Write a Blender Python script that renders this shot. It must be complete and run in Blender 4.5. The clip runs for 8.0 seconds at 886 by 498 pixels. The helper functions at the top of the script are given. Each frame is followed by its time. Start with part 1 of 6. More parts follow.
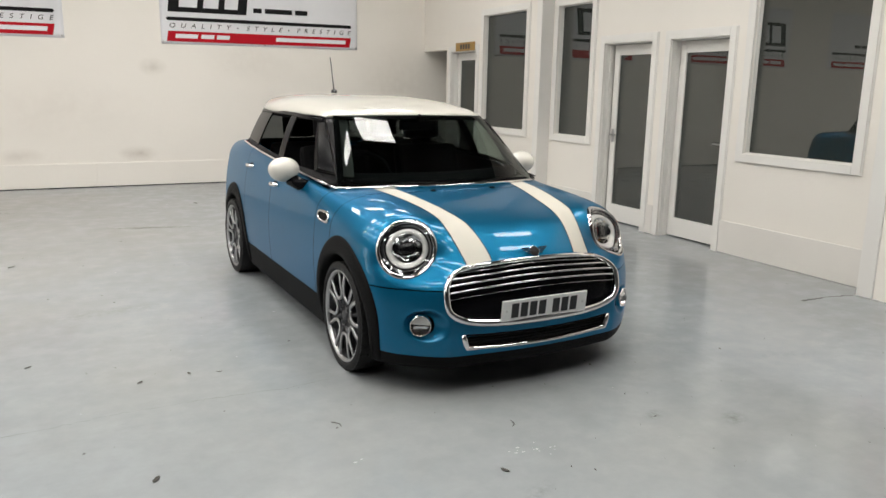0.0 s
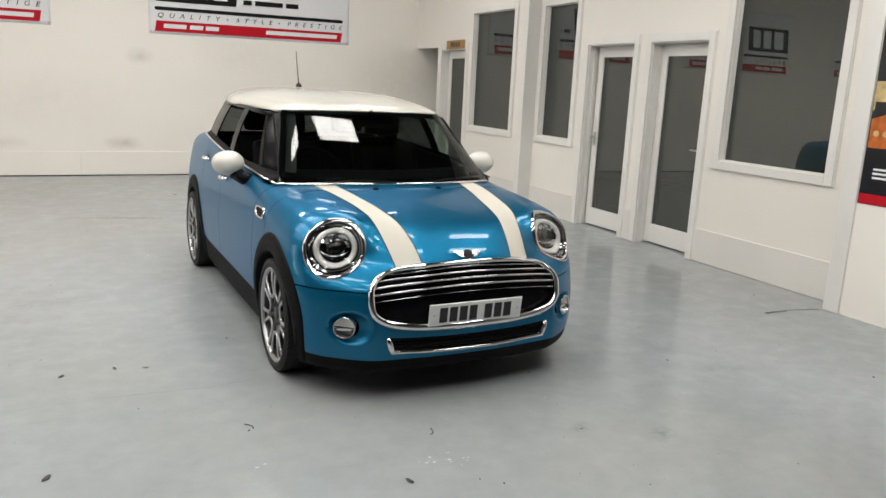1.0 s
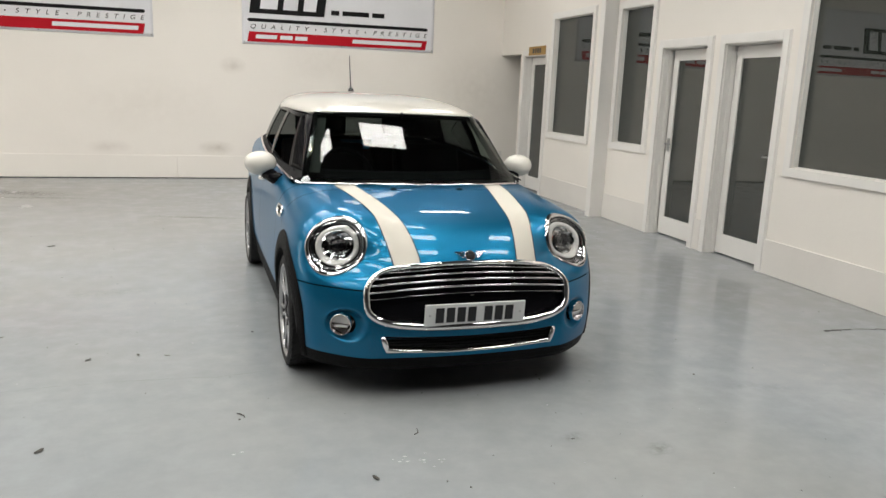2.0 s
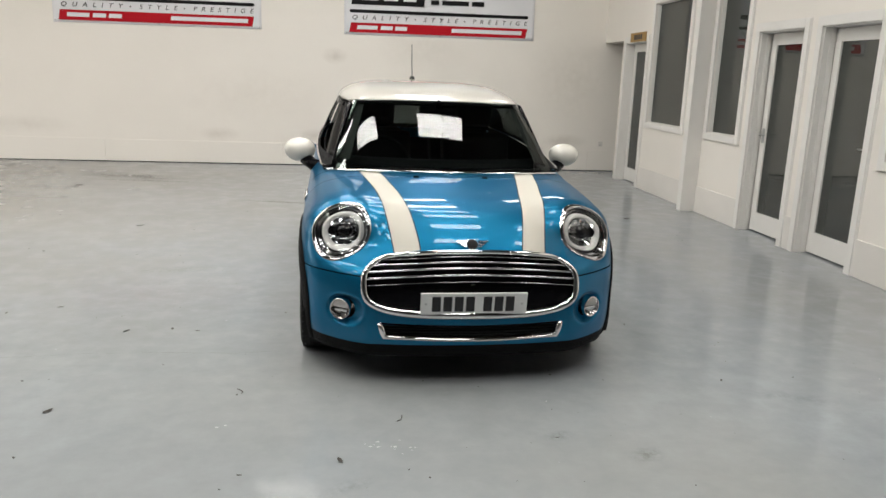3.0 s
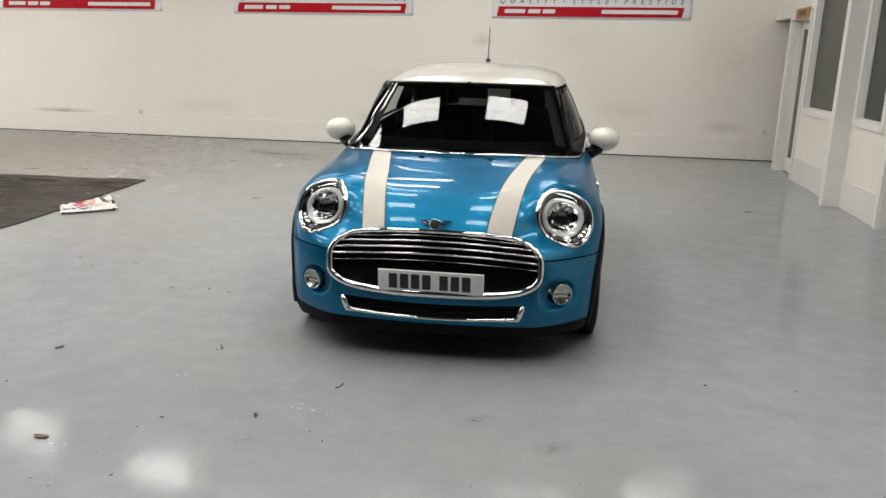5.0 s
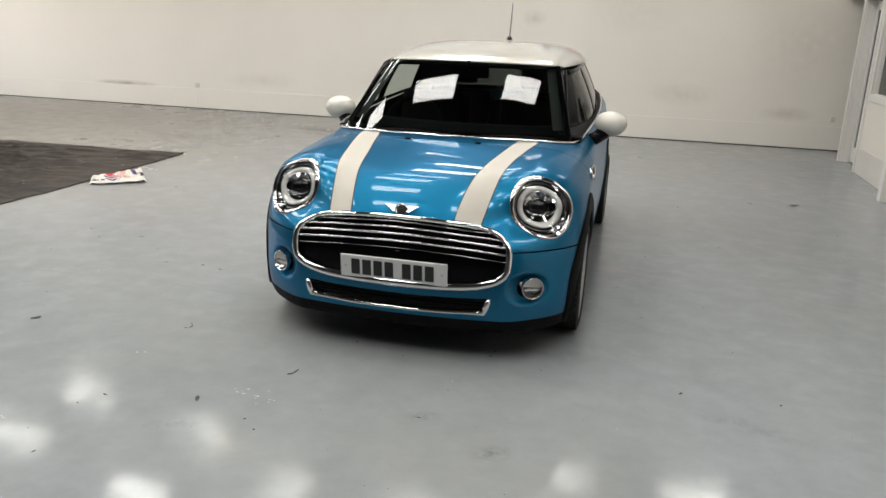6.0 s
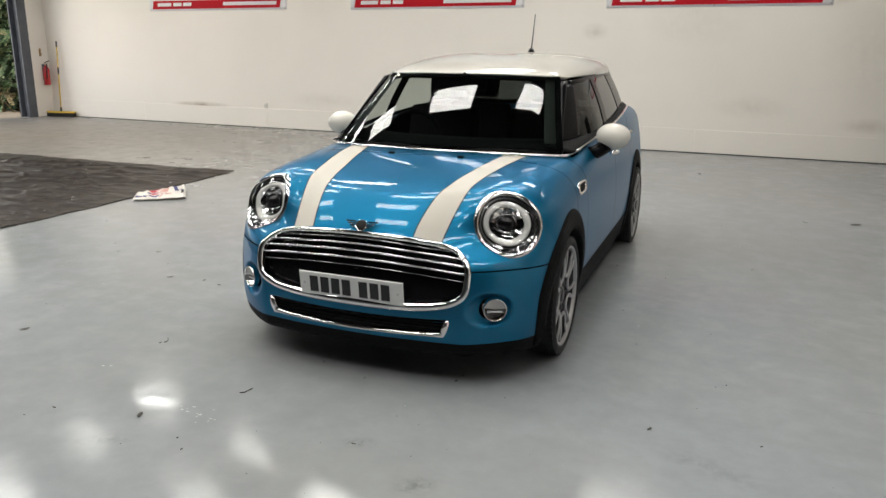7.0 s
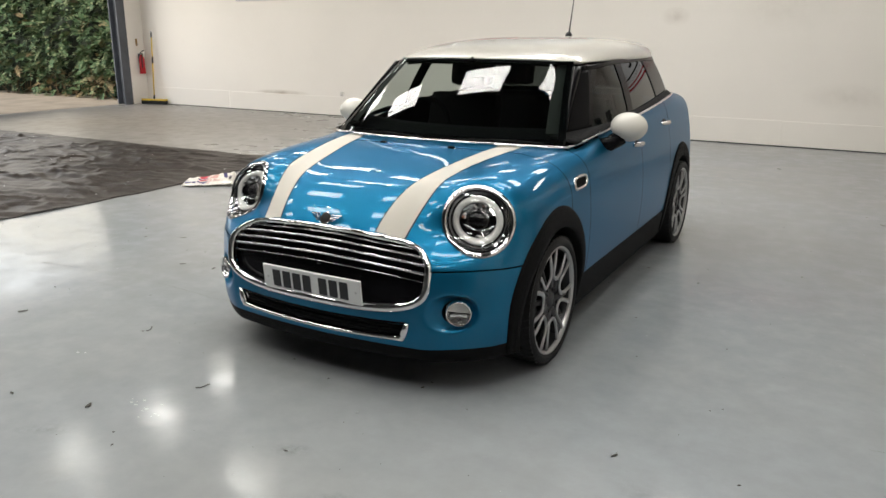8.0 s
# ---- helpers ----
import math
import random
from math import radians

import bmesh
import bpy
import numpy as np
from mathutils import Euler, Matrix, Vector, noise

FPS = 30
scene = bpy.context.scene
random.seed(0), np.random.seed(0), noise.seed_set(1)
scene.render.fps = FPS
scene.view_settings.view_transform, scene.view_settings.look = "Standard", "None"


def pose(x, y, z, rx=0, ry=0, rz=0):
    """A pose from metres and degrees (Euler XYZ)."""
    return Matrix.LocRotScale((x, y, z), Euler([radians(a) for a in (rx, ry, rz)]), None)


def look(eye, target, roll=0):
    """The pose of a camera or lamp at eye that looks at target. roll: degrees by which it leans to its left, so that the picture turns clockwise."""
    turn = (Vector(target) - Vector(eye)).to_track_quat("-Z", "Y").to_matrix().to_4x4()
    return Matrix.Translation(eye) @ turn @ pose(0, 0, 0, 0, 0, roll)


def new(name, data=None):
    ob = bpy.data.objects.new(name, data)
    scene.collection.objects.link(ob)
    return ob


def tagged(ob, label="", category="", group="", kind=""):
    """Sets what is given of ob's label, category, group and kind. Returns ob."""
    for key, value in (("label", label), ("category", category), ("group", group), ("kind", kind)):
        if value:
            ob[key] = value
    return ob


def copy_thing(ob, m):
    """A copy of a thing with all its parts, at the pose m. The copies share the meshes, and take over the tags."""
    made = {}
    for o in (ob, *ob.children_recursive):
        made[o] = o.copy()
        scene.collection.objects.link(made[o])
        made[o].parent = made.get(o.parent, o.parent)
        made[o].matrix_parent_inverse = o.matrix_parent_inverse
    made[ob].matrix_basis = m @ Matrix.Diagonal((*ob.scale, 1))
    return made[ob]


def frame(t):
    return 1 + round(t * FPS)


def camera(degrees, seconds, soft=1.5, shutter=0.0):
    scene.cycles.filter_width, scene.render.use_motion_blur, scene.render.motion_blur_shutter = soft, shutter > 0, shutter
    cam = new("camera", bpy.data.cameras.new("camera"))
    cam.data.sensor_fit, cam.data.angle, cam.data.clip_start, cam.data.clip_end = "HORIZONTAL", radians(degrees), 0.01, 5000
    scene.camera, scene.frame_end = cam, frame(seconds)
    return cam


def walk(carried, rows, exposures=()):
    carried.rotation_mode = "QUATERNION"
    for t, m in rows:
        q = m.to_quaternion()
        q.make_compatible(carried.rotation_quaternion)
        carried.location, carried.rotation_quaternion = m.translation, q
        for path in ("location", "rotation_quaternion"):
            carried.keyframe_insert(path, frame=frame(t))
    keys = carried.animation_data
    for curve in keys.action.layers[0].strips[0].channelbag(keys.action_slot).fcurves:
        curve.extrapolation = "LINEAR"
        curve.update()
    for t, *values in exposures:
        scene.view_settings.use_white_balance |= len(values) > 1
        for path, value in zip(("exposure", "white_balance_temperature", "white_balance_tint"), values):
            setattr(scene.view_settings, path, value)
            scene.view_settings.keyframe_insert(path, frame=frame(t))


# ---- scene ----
cam = camera(60.7, 8.0)
PATH = [
    (0, (0.125, 0.011, 1.522), (1.026, 1.747, 1.106), 1.1),
    (0.5, (0.295, -0.036, 1.507), (1.187, 1.705, 1.093), 2.4),
    (1, (0.526, -0.071, 1.528), (1.404, 1.676, 1.107), 2.7),
    (1.2, (0.619, -0.101, 1.529), (1.472, 1.659, 1.108), 2.8),
    (2.3, (1.231, -0.283, 1.495), (1.725, 1.61, 1.076), 2.2),
    (2.5, (1.366, -0.282, 1.517), (1.792, 1.623, 1.08), 2.1),
    (3, (1.669, -0.369, 1.509), (1.936, 1.562, 1.062), 2.1),
    (3.5, (1.977, -0.455, 1.522), (2.046, 1.491, 1.065), 1.9),
    (4, (2.263, -0.43, 1.508), (2.092, 1.504, 1.029), 1.4),
    (4.5, (2.545, -0.401, 1.51), (2.29, 1.522, 1.021), 0.9),
    (5, (2.883, -0.407, 1.521), (2.597, 1.508, 1.022), 1.4),
    (5.2, (2.974, -0.372, 1.512), (2.657, 1.537, 1.004), 1.7),
    (6.3, (3.531, -0.032, 1.534), (2.981, 1.807, 0.971), 1.6),
    (6.5, (3.649, 0.038, 1.5), (3.043, 1.867, 0.963), 1.2),
    (7, (3.898, 0.208, 1.498), (3.18, 2.002, 0.982), 0.7),
    (7.5, (4.111, 0.449, 1.495), (3.303, 2.202, 0.974), 1.1),
    (8, (4.322, 0.688, 1.468), (3.364, 2.357, 0.925), 0.3),
]
EXPOSURE = ((0, 0.48), (1, 0.46), (2.5, 0.42), (3.5, 0.33), (5, 0.28), (6.5, 0.30), (7.5, 0.32), (8, 0.36))
walk(cam, [(t, look(eye, target, roll)) for t, eye, target, roll in PATH], EXPOSURE)

# ---- world, sun and lamps ----
world = bpy.data.worlds.new("sky")
scene.world = world
world.use_nodes = True
wn = world.node_tree
sky = wn.nodes.new("ShaderNodeTexSky")
sky.sky_type, sky.sun_disc = "NISHITA", False
sky.sun_elevation, sky.sun_rotation = radians(45), radians(180)
wn.links.new(sky.outputs[0], wn.nodes["Background"].inputs[0])
wn.nodes["Background"].inputs[1].default_value = 0.15
sun_data = bpy.data.lights.new("sun", "SUN")
sun_data.energy, sun_data.angle, sun_data.color = 4.5, radians(12), (1.0, 0.95, 0.87)
sun = new("sun", sun_data)
sun.matrix_world = look((-11, -25, 35), (-12, 10, 0))
ROOF_GLOW = 14.5
door_data = bpy.data.lights.new("doorway_sky", "AREA")
door_data.shape, door_data.size, door_data.size_y, door_data.energy, door_data.color = "RECTANGLE", 4.6, 2.8, 64.0, (1.0, 0.93, 0.81)
doorway_sky = new("doorway_sky", door_data)
doorway_sky.matrix_world = look((-9.86, 9.0, 2.0), (-1.5, 12.0, 0.2))
door_data.spread = radians(132)


# ---- materials ----
def material(name, color, rough=0.5, metal=0.0, coat=0.0, vary=0.0, vary_scale=4.0, bump=0.0, bump_scale=60.0, stain=None, spec=0.5):
    """A node material: base colour varied at two scales, with fine relief."""
    m = bpy.data.materials.new(name)
    m.use_nodes = True
    nt = m.node_tree
    b = nt.nodes["Principled BSDF"]
    b.inputs["Base Color"].default_value = (*color, 1)
    b.inputs["Roughness"].default_value = rough
    b.inputs["Metallic"].default_value = metal
    b.inputs["Coat Weight"].default_value = coat
    b.inputs["Coat Roughness"].default_value = 0.02
    b.inputs["Specular IOR Level"].default_value = spec
    tc = nt.nodes.new("ShaderNodeTexCoord")
    if vary:
        big = nt.nodes.new("ShaderNodeTexNoise")
        big.inputs["Scale"].default_value = vary_scale
        big.inputs["Detail"].default_value = 6
        nt.links.new(tc.outputs["Object"], big.inputs["Vector"])
        ramp = nt.nodes.new("ShaderNodeValToRGB")
        dark = stain or tuple(c * (1 - vary) for c in color)
        ramp.color_ramp.elements[0].position, ramp.color_ramp.elements[1].position = 0.3, 0.62
        ramp.color_ramp.elements[0].color = (*dark, 1)
        ramp.color_ramp.elements[1].color = (*color, 1)
        nt.links.new(big.outputs[0], ramp.inputs[0])
        nt.links.new(ramp.outputs[0], b.inputs["Base Color"])
    if bump:
        fine = nt.nodes.new("ShaderNodeTexNoise")
        fine.inputs["Scale"].default_value = bump_scale
        fine.inputs["Detail"].default_value = 4
        nt.links.new(tc.outputs["Object"], fine.inputs["Vector"])
        bp = nt.nodes.new("ShaderNodeBump")
        bp.inputs["Strength"].default_value = bump
        bp.inputs["Distance"].default_value = 0.01
        nt.links.new(fine.outputs[0], bp.inputs["Height"])
        nt.links.new(bp.outputs[0], b.inputs["Normal"])
    return m


def glass_material(name, tint, ior=1.5, rough=0.0, film=None, faces=1.8):
    """A thin pane: clear with a tint, and mirrored as its Fresnel gloss asks."""
    m = bpy.data.materials.new(name)
    m.use_nodes = True
    nt = m.node_tree
    nt.nodes.clear()
    out = nt.nodes.new("ShaderNodeOutputMaterial")
    mix = nt.nodes.new("ShaderNodeMixShader")
    clear = nt.nodes.new("ShaderNodeBsdfTransparent")
    clear.inputs[0].default_value = (*tint, 1)
    gloss = nt.nodes.new("ShaderNodeBsdfGlossy")
    gloss.inputs["Roughness"].default_value = rough
    facing = nt.nodes.new("ShaderNodeLayerWeight")
    facing.inputs[0].default_value = 0.5
    steep = nt.nodes.new("ShaderNodeMath")
    steep.operation = "POWER"
    steep.inputs[1].default_value = 5.0
    nt.links.new(facing.outputs["Facing"], steep.inputs[0])
    gain = nt.nodes.new("ShaderNodeMapRange")
    gain.inputs[3].default_value, gain.inputs[4].default_value = faces * ((ior - 1) / (ior + 1)) ** 2, 1.0
    nt.links.new(steep.outputs[0], gain.inputs[0])
    nt.links.new(gain.outputs[0], mix.inputs[0])
    body = clear.outputs[0]
    if film:
        haze, veil = nt.nodes.new("ShaderNodeBsdfDiffuse"), nt.nodes.new("ShaderNodeMixShader")
        haze.inputs[0].default_value = (*film[0], 1)
        veil.inputs[0].default_value = film[1]
        nt.links.new(clear.outputs[0], veil.inputs[1])
        nt.links.new(haze.outputs[0], veil.inputs[2])
        body = veil.outputs[0]
    nt.links.new(body, mix.inputs[1])
    nt.links.new(gloss.outputs[0], mix.inputs[2])
    nt.links.new(mix.outputs[0], out.inputs[0])
    return m


def glow_material(name, color, strength):
    m = bpy.data.materials.new(name)
    m.use_nodes = True
    b = m.node_tree.nodes["Principled BSDF"]
    b.inputs["Base Color"].default_value = (0.8, 0.8, 0.8, 1)
    b.inputs["Emission Color"].default_value = (*color, 1)
    b.inputs["Emission Strength"].default_value = strength
    return m


M_WALL = material("white wall paint", (0.895, 0.850, 0.790), 0.55, vary=0.04, vary_scale=0.7, bump=0.08, bump_scale=25)


def stained_wall(name, spots):
    """White paint with a few grubby marks of their own shape at (x, z, half width, half height, depth)."""
    m = material(name, (0.895, 0.850, 0.790), 0.55, vary=0.04, vary_scale=0.7, bump=0.08, bump_scale=25)
    nt = m.node_tree
    b = nt.nodes["Principled BSDF"]
    base = b.inputs["Base Color"].links[0].from_socket
    tc = [n for n in nt.nodes if n.type == "TEX_COORD"][0]
    rough = nt.nodes.new("ShaderNodeTexNoise")
    rough.inputs["Scale"].default_value, rough.inputs["Detail"].default_value = 9, 6
    nt.links.new(tc.outputs["Object"], rough.inputs["Vector"])
    for x, z, w, h, deep in spots:
        mp = nt.nodes.new("ShaderNodeMapping")
        mp.inputs["Location"].default_value = (-x / w, -12.19, -z / h)
        mp.inputs["Scale"].default_value = (1 / w, 1.0, 1 / h)
        nt.links.new(tc.outputs["Object"], mp.inputs["Vector"])
        gr = nt.nodes.new("ShaderNodeTexGradient")
        gr.gradient_type = "SPHERICAL"
        nt.links.new(mp.outputs[0], gr.inputs[0])
        mul = nt.nodes.new("ShaderNodeMath")
        mul.operation = "MULTIPLY"
        nt.links.new(gr.outputs[1], mul.inputs[0])
        nt.links.new(rough.outputs[0], mul.inputs[1])
        amount = nt.nodes.new("ShaderNodeMath")
        amount.operation, amount.use_clamp = "MULTIPLY", True
        nt.links.new(mul.outputs[0], amount.inputs[0])
        amount.inputs[1].default_value = deep
        mix = nt.nodes.new("ShaderNodeMixRGB")
        nt.links.new(amount.outputs[0], mix.inputs[0])
        nt.links.new(base, mix.inputs[1])
        mix.inputs[2].default_value = (0.34, 0.28, 0.21, 1)
        base = mix.outputs[0]
    nt.links.new(base, b.inputs["Base Color"])
    return m


M_BACKWALL = stained_wall("stained wall paint", ((1.29, 0.48, 0.30, 0.12, 0.7), (1.55, 1.75, 0.22, 0.14, 0.5), (-0.26, 0.47, 0.35, 0.12, 0.4), (-5.95, 0.37, 0.75, 0.07, 1.5), (3.9, 0.7, 0.6, 0.2, 0.3), (5.42, 0.50, 0.42, 0.12, 0.55), (5.5, 1.5, 0.9, 0.8, 0.25), (3.0, 1.9, 0.8, 0.4, 0.2), (-3.2, 0.55, 0.8, 0.15, 0.25), (0.3, 1.1, 1.3, 0.5, 0.15)))
M_PARTITION = material("white partition paint", (0.80, 0.76, 0.705), 0.55, vary=0.05, vary_scale=0.8, bump=0.08, bump_scale=25)
M_DADO = material("dado paint", (0.72, 0.69, 0.65), 0.5, vary=0.06, vary_scale=1.5, bump=0.06, bump_scale=30)
# for unseen walls; dark grey assumed, to keep the car's reflections dark
M_UNSEENWALL = material("unseen dark wall", (0.13, 0.135, 0.14), 0.5, vary=0.15, vary_scale=1.2, bump=0.05, bump_scale=8)
M_TRIM = material("white gloss trim", (0.76, 0.74, 0.71), 0.3, vary=0.04, vary_scale=3)
M_CEIL = material("dark roof sheet", (0.046, 0.046, 0.046), 0.7, vary=0.08, vary_scale=1)
M_ROOFLIGHT = glow_material("translucent rooflight sheet", (1.0, 0.975, 0.92), ROOF_GLOW)
M_BLUE = material("electric blue metallic paint", (0.003, 0.128, 0.252), 0.36, metal=0.72, coat=0.45)
M_BLUE.node_tree.nodes["Principled BSDF"].inputs["Specular Tint"].default_value = (0.50, 0.66, 0.95, 1)
M_WHITE = material("white car paint", (0.68, 0.66, 0.60), 0.3, coat=1.0)
M_STRIPE = material("matt white vinyl", (0.57, 0.54, 0.475), 0.42, spec=0.3)
M_CHROME = material("chrome", (0.78, 0.78, 0.78), 0.06, metal=1.0)
M_BEZEL = material("bright lamp surround", (0.60, 0.60, 0.61), 0.07, metal=1.0)
M_SLAT = material("satin chrome", (0.52, 0.52, 0.53), 0.2, metal=1.0)
M_GLOSSBLACK = material("gloss black", (0.005, 0.005, 0.006), 0.06)
M_PILLAR = material("gloss black pillar", (0.003, 0.003, 0.004), 0.20, spec=0.08)
M_GRILLE = material("gloss black grille", (0.003, 0.003, 0.004), 0.22, spec=0.10)
M_PLASTIC = material("black textured plastic", (0.004, 0.004, 0.0045), 0.6, bump=0.25, bump_scale=500, spec=0.10)
M_RUBBER = material("tyre rubber", (0.011, 0.011, 0.012), 0.6, spec=0.3, bump=0.3, bump_scale=150)
M_ALLOY = material("machined alloy", (0.45, 0.45, 0.46), 0.32, metal=0.9)
M_ALLOYDARK = material("dark grey alloy", (0.05, 0.05, 0.055), 0.4, metal=0.5)
M_DARK = material("dark cavity", (0.008, 0.008, 0.008), 0.8)
M_LAMPBOWL = material("dark mirror", (0.30, 0.30, 0.31), 0.10, metal=1.0)
M_INTERIOR = material("dark cabin trim", (0.005, 0.005, 0.006), 0.7, spec=0.05, bump=0.15, bump_scale=200)
M_SEAT = material("black cloth seat", (0.006, 0.006, 0.007), 0.85, spec=0.15, bump=0.3, bump_scale=300)
M_PLATE = material("reflective white plate", (0.72, 0.73, 0.72), 0.35)
M_INK = material("black ink", (0.012, 0.012, 0.014), 0.45)
M_PILLARTRIM = material("grey pillar cloth", (0.030, 0.031, 0.030), 0.8, bump=0.2, bump_scale=300)
M_LAMPWHITE = material("frosted light guide", (0.70, 0.70, 0.68), 0.25, coat=0.5)
M_CARGLASS = glass_material("tinted car glass", (0.48, 0.54, 0.51), 1.5, faces=1.25)
M_PRIVACY = glass_material("dark privacy glass", (0.12, 0.13, 0.13), 1.5)
M_LENS = glass_material("clear lamp cover", (0.95, 0.95, 0.95), 1.45)
M_OFFICEGLASS = glass_material("grey double-glazed office glass", (0.50, 0.54, 0.52), 1.55, film=((0.042, 0.048, 0.043), 0.5), faces=2.7)
M_RED = material("red vinyl", (0.47, 0.008, 0.018), 0.65, spec=0.15)
M_BANNER = material("white banner vinyl", (0.80, 0.80, 0.83), 0.45, vary=0.05, vary_scale=2, bump=0.04, bump_scale=3)
M_BANNERINK = material("banner black", (0.010, 0.010, 0.011), 0.7, spec=0.15)
M_SHEET = material("dark ground sheet", (0.029, 0.0210, 0.0160), 0.42, spec=0.40, vary=0.35, vary_scale=3, bump=0.8, bump_scale=9)
M_STEEL = material("grey painted steel", (0.10, 0.11, 0.13), 0.5, vary=0.2, vary_scale=6)
M_HANDLE = material("brushed steel", (0.5, 0.5, 0.5), 0.3, metal=1.0)
M_OFFICE = material("office wall", (0.72, 0.72, 0.69), 0.8, vary=0.05, vary_scale=1)
M_YELLOW = material("yellow paint", (0.72, 0.48, 0.04), 0.45, vary=0.1, vary_scale=8)
M_SIGN = material("ochre sign", (0.34, 0.20, 0.055), 0.5)
M_BLACKBRISTLE = material("black bristle", (0.02, 0.02, 0.018), 0.9)
M_FIRE = material("red enamel", (0.55, 0.02, 0.03), 0.25, coat=0.5)
M_LEAFDRY = material("dry brown leaf", (0.16, 0.10, 0.05), 0.8)
M_BIT = material("dark litter", (0.05, 0.045, 0.04), 0.8)
M_CRACK = material("grey crack", (0.17, 0.175, 0.18), 0.8)
M_SCUFF = material("pale paint scuff", (0.37, 0.385, 0.39), 0.5)


# grubby marks on the floor: x, y, half length, half width, turn, depth
FLOOR_MARKS = ((2.61, 2.56, 0.09, 0.05, 20, 0.65), (2.94, 2.37, 0.11, 0.07, 35, 0.6), (0.98, 8.53, 0.60, 0.06, -12, 2.0), (-1.25, 10.55, 0.95, 0.32, -14, 2.0),
               (-2.8, 9.05, 0.75, 0.14, -8, 1.4), (-0.9, 10.1, 0.8, 0.12, -6, 1.8), (1.7, 2.2, 0.16, 0.05, 30, 0.4), (0.4, 5.4, 0.5, 0.12, 10, 0.4), (3.9, 2.9, 0.3, 0.08, -20, 0.3))


def floor_material():
    """Grey resin floor paint: cloudy, with scuffs, and patches of duller gloss."""
    m = material("grey floor paint", (0.305, 0.325, 0.342), 0.3, spec=0.2, vary=0.12, vary_scale=0.55)
    nt = m.node_tree
    b = nt.nodes["Principled BSDF"]
    tc = [n for n in nt.nodes if n.type == "TEX_COORD"][0]
    cloud = nt.nodes.new("ShaderNodeTexNoise")
    cloud.inputs["Scale"].default_value, cloud.inputs["Detail"].default_value = 2.6, 9
    nt.links.new(tc.outputs["Object"], cloud.inputs["Vector"])
    ramp = nt.nodes.new("ShaderNodeMapRange")
    ramp.inputs[1].default_value, ramp.inputs[2].default_value = 0.3, 0.7
    ramp.inputs[3].default_value, ramp.inputs[4].default_value = 0.06, 0.18
    nt.links.new(cloud.outputs[0], ramp.inputs[0])
    # dull, dusty area inside the vehicle doorway; its fade also carries painted daylight
    zone = nt.nodes.new("ShaderNodeMapping")
    zone.vector_type = "TEXTURE"
    zone.inputs["Location"].default_value = (-7.5, 9.0, 0)
    zone.inputs["Scale"].default_value = (9.5, 7.0, 1.0)
    nt.links.new(tc.outputs["Object"], zone.inputs["Vector"])
    doorway_fade = nt.nodes.new("ShaderNodeTexGradient")
    doorway_fade.gradient_type = "SPHERICAL"
    nt.links.new(zone.outputs[0], doorway_fade.inputs[0])
    dull = nt.nodes.new("ShaderNodeMath")
    dull.operation = "MULTIPLY_ADD"
    dull.inputs[1].default_value = 0.34
    nt.links.new(doorway_fade.outputs[1], dull.inputs[0])
    nt.links.new(ramp.outputs[0], dull.inputs[2])
    nt.links.new(dull.outputs[0], b.inputs["Roughness"])
    # worn gloss: the varnish reflects in patches
    patch = nt.nodes.new("ShaderNodeTexNoise")
    patch.inputs["Scale"].default_value, patch.inputs["Detail"].default_value, patch.inputs["Roughness"].default_value = 5.0, 8, 0.6
    nt.links.new(tc.outputs["Object"], patch.inputs["Vector"])
    gloss = nt.nodes.new("ShaderNodeMapRange")
    gloss.inputs[1].default_value, gloss.inputs[2].default_value, gloss.inputs[3].default_value, gloss.inputs[4].default_value = 0.40, 0.60, 0.05, 0.25
    nt.links.new(patch.outputs[0], gloss.inputs[0])
    nt.links.new(gloss.outputs[0], b.inputs["Specular IOR Level"])
    spots = nt.nodes.new("ShaderNodeTexNoise")
    spots.inputs["Scale"].default_value, spots.inputs["Detail"].default_value, spots.inputs["Roughness"].default_value = 9.0, 10, 0.65
    nt.links.new(tc.outputs["Object"], spots.inputs["Vector"])
    tone = nt.nodes.new("ShaderNodeMapRange")
    tone.inputs[1].default_value, tone.inputs[2].default_value, tone.inputs[3].default_value, tone.inputs[4].default_value = 0.35, 0.65, 0.94, 1.03
    nt.links.new(spots.outputs[0], tone.inputs[0])
    blend = nt.nodes.new("ShaderNodeMixRGB")
    blend.blend_type = "MULTIPLY"
    blend.inputs[0].default_value = 1.0
    nt.links.new(b.inputs["Base Color"].links[0].from_socket, blend.inputs[1])
    nt.links.new(tone.outputs[0], blend.inputs[2])
    warm = nt.nodes.new("ShaderNodeTexNoise")
    warm.inputs["Scale"].default_value, warm.inputs["Detail"].default_value = 0.35, 4
    nt.links.new(tc.outputs["Object"], warm.inputs["Vector"])
    wr = nt.nodes.new("ShaderNodeMapRange")
    wr.inputs[1].default_value, wr.inputs[2].default_value, wr.inputs[3].default_value, wr.inputs[4].default_value = 0.42, 0.62, 0.0, 0.35
    nt.links.new(warm.outputs[0], wr.inputs[0])
    dust = nt.nodes.new("ShaderNodeMixRGB")
    dust.inputs[2].default_value = (0.285, 0.276, 0.255, 1)
    nt.links.new(wr.outputs[0], dust.inputs[0])
    nt.links.new(blend.outputs[0], dust.inputs[1])
    mp = nt.nodes.new("ShaderNodeMapping")
    mp.inputs["Rotation"].default_value = (0, 0, radians(-6))
    mp.inputs["Scale"].default_value = (0.45, 2.6, 1.0)
    nt.links.new(tc.outputs["Object"], mp.inputs["Vector"])
    drag = nt.nodes.new("ShaderNodeTexNoise")
    drag.inputs["Scale"].default_value, drag.inputs["Detail"].default_value, drag.inputs["Roughness"].default_value = 1.3, 7, 0.6
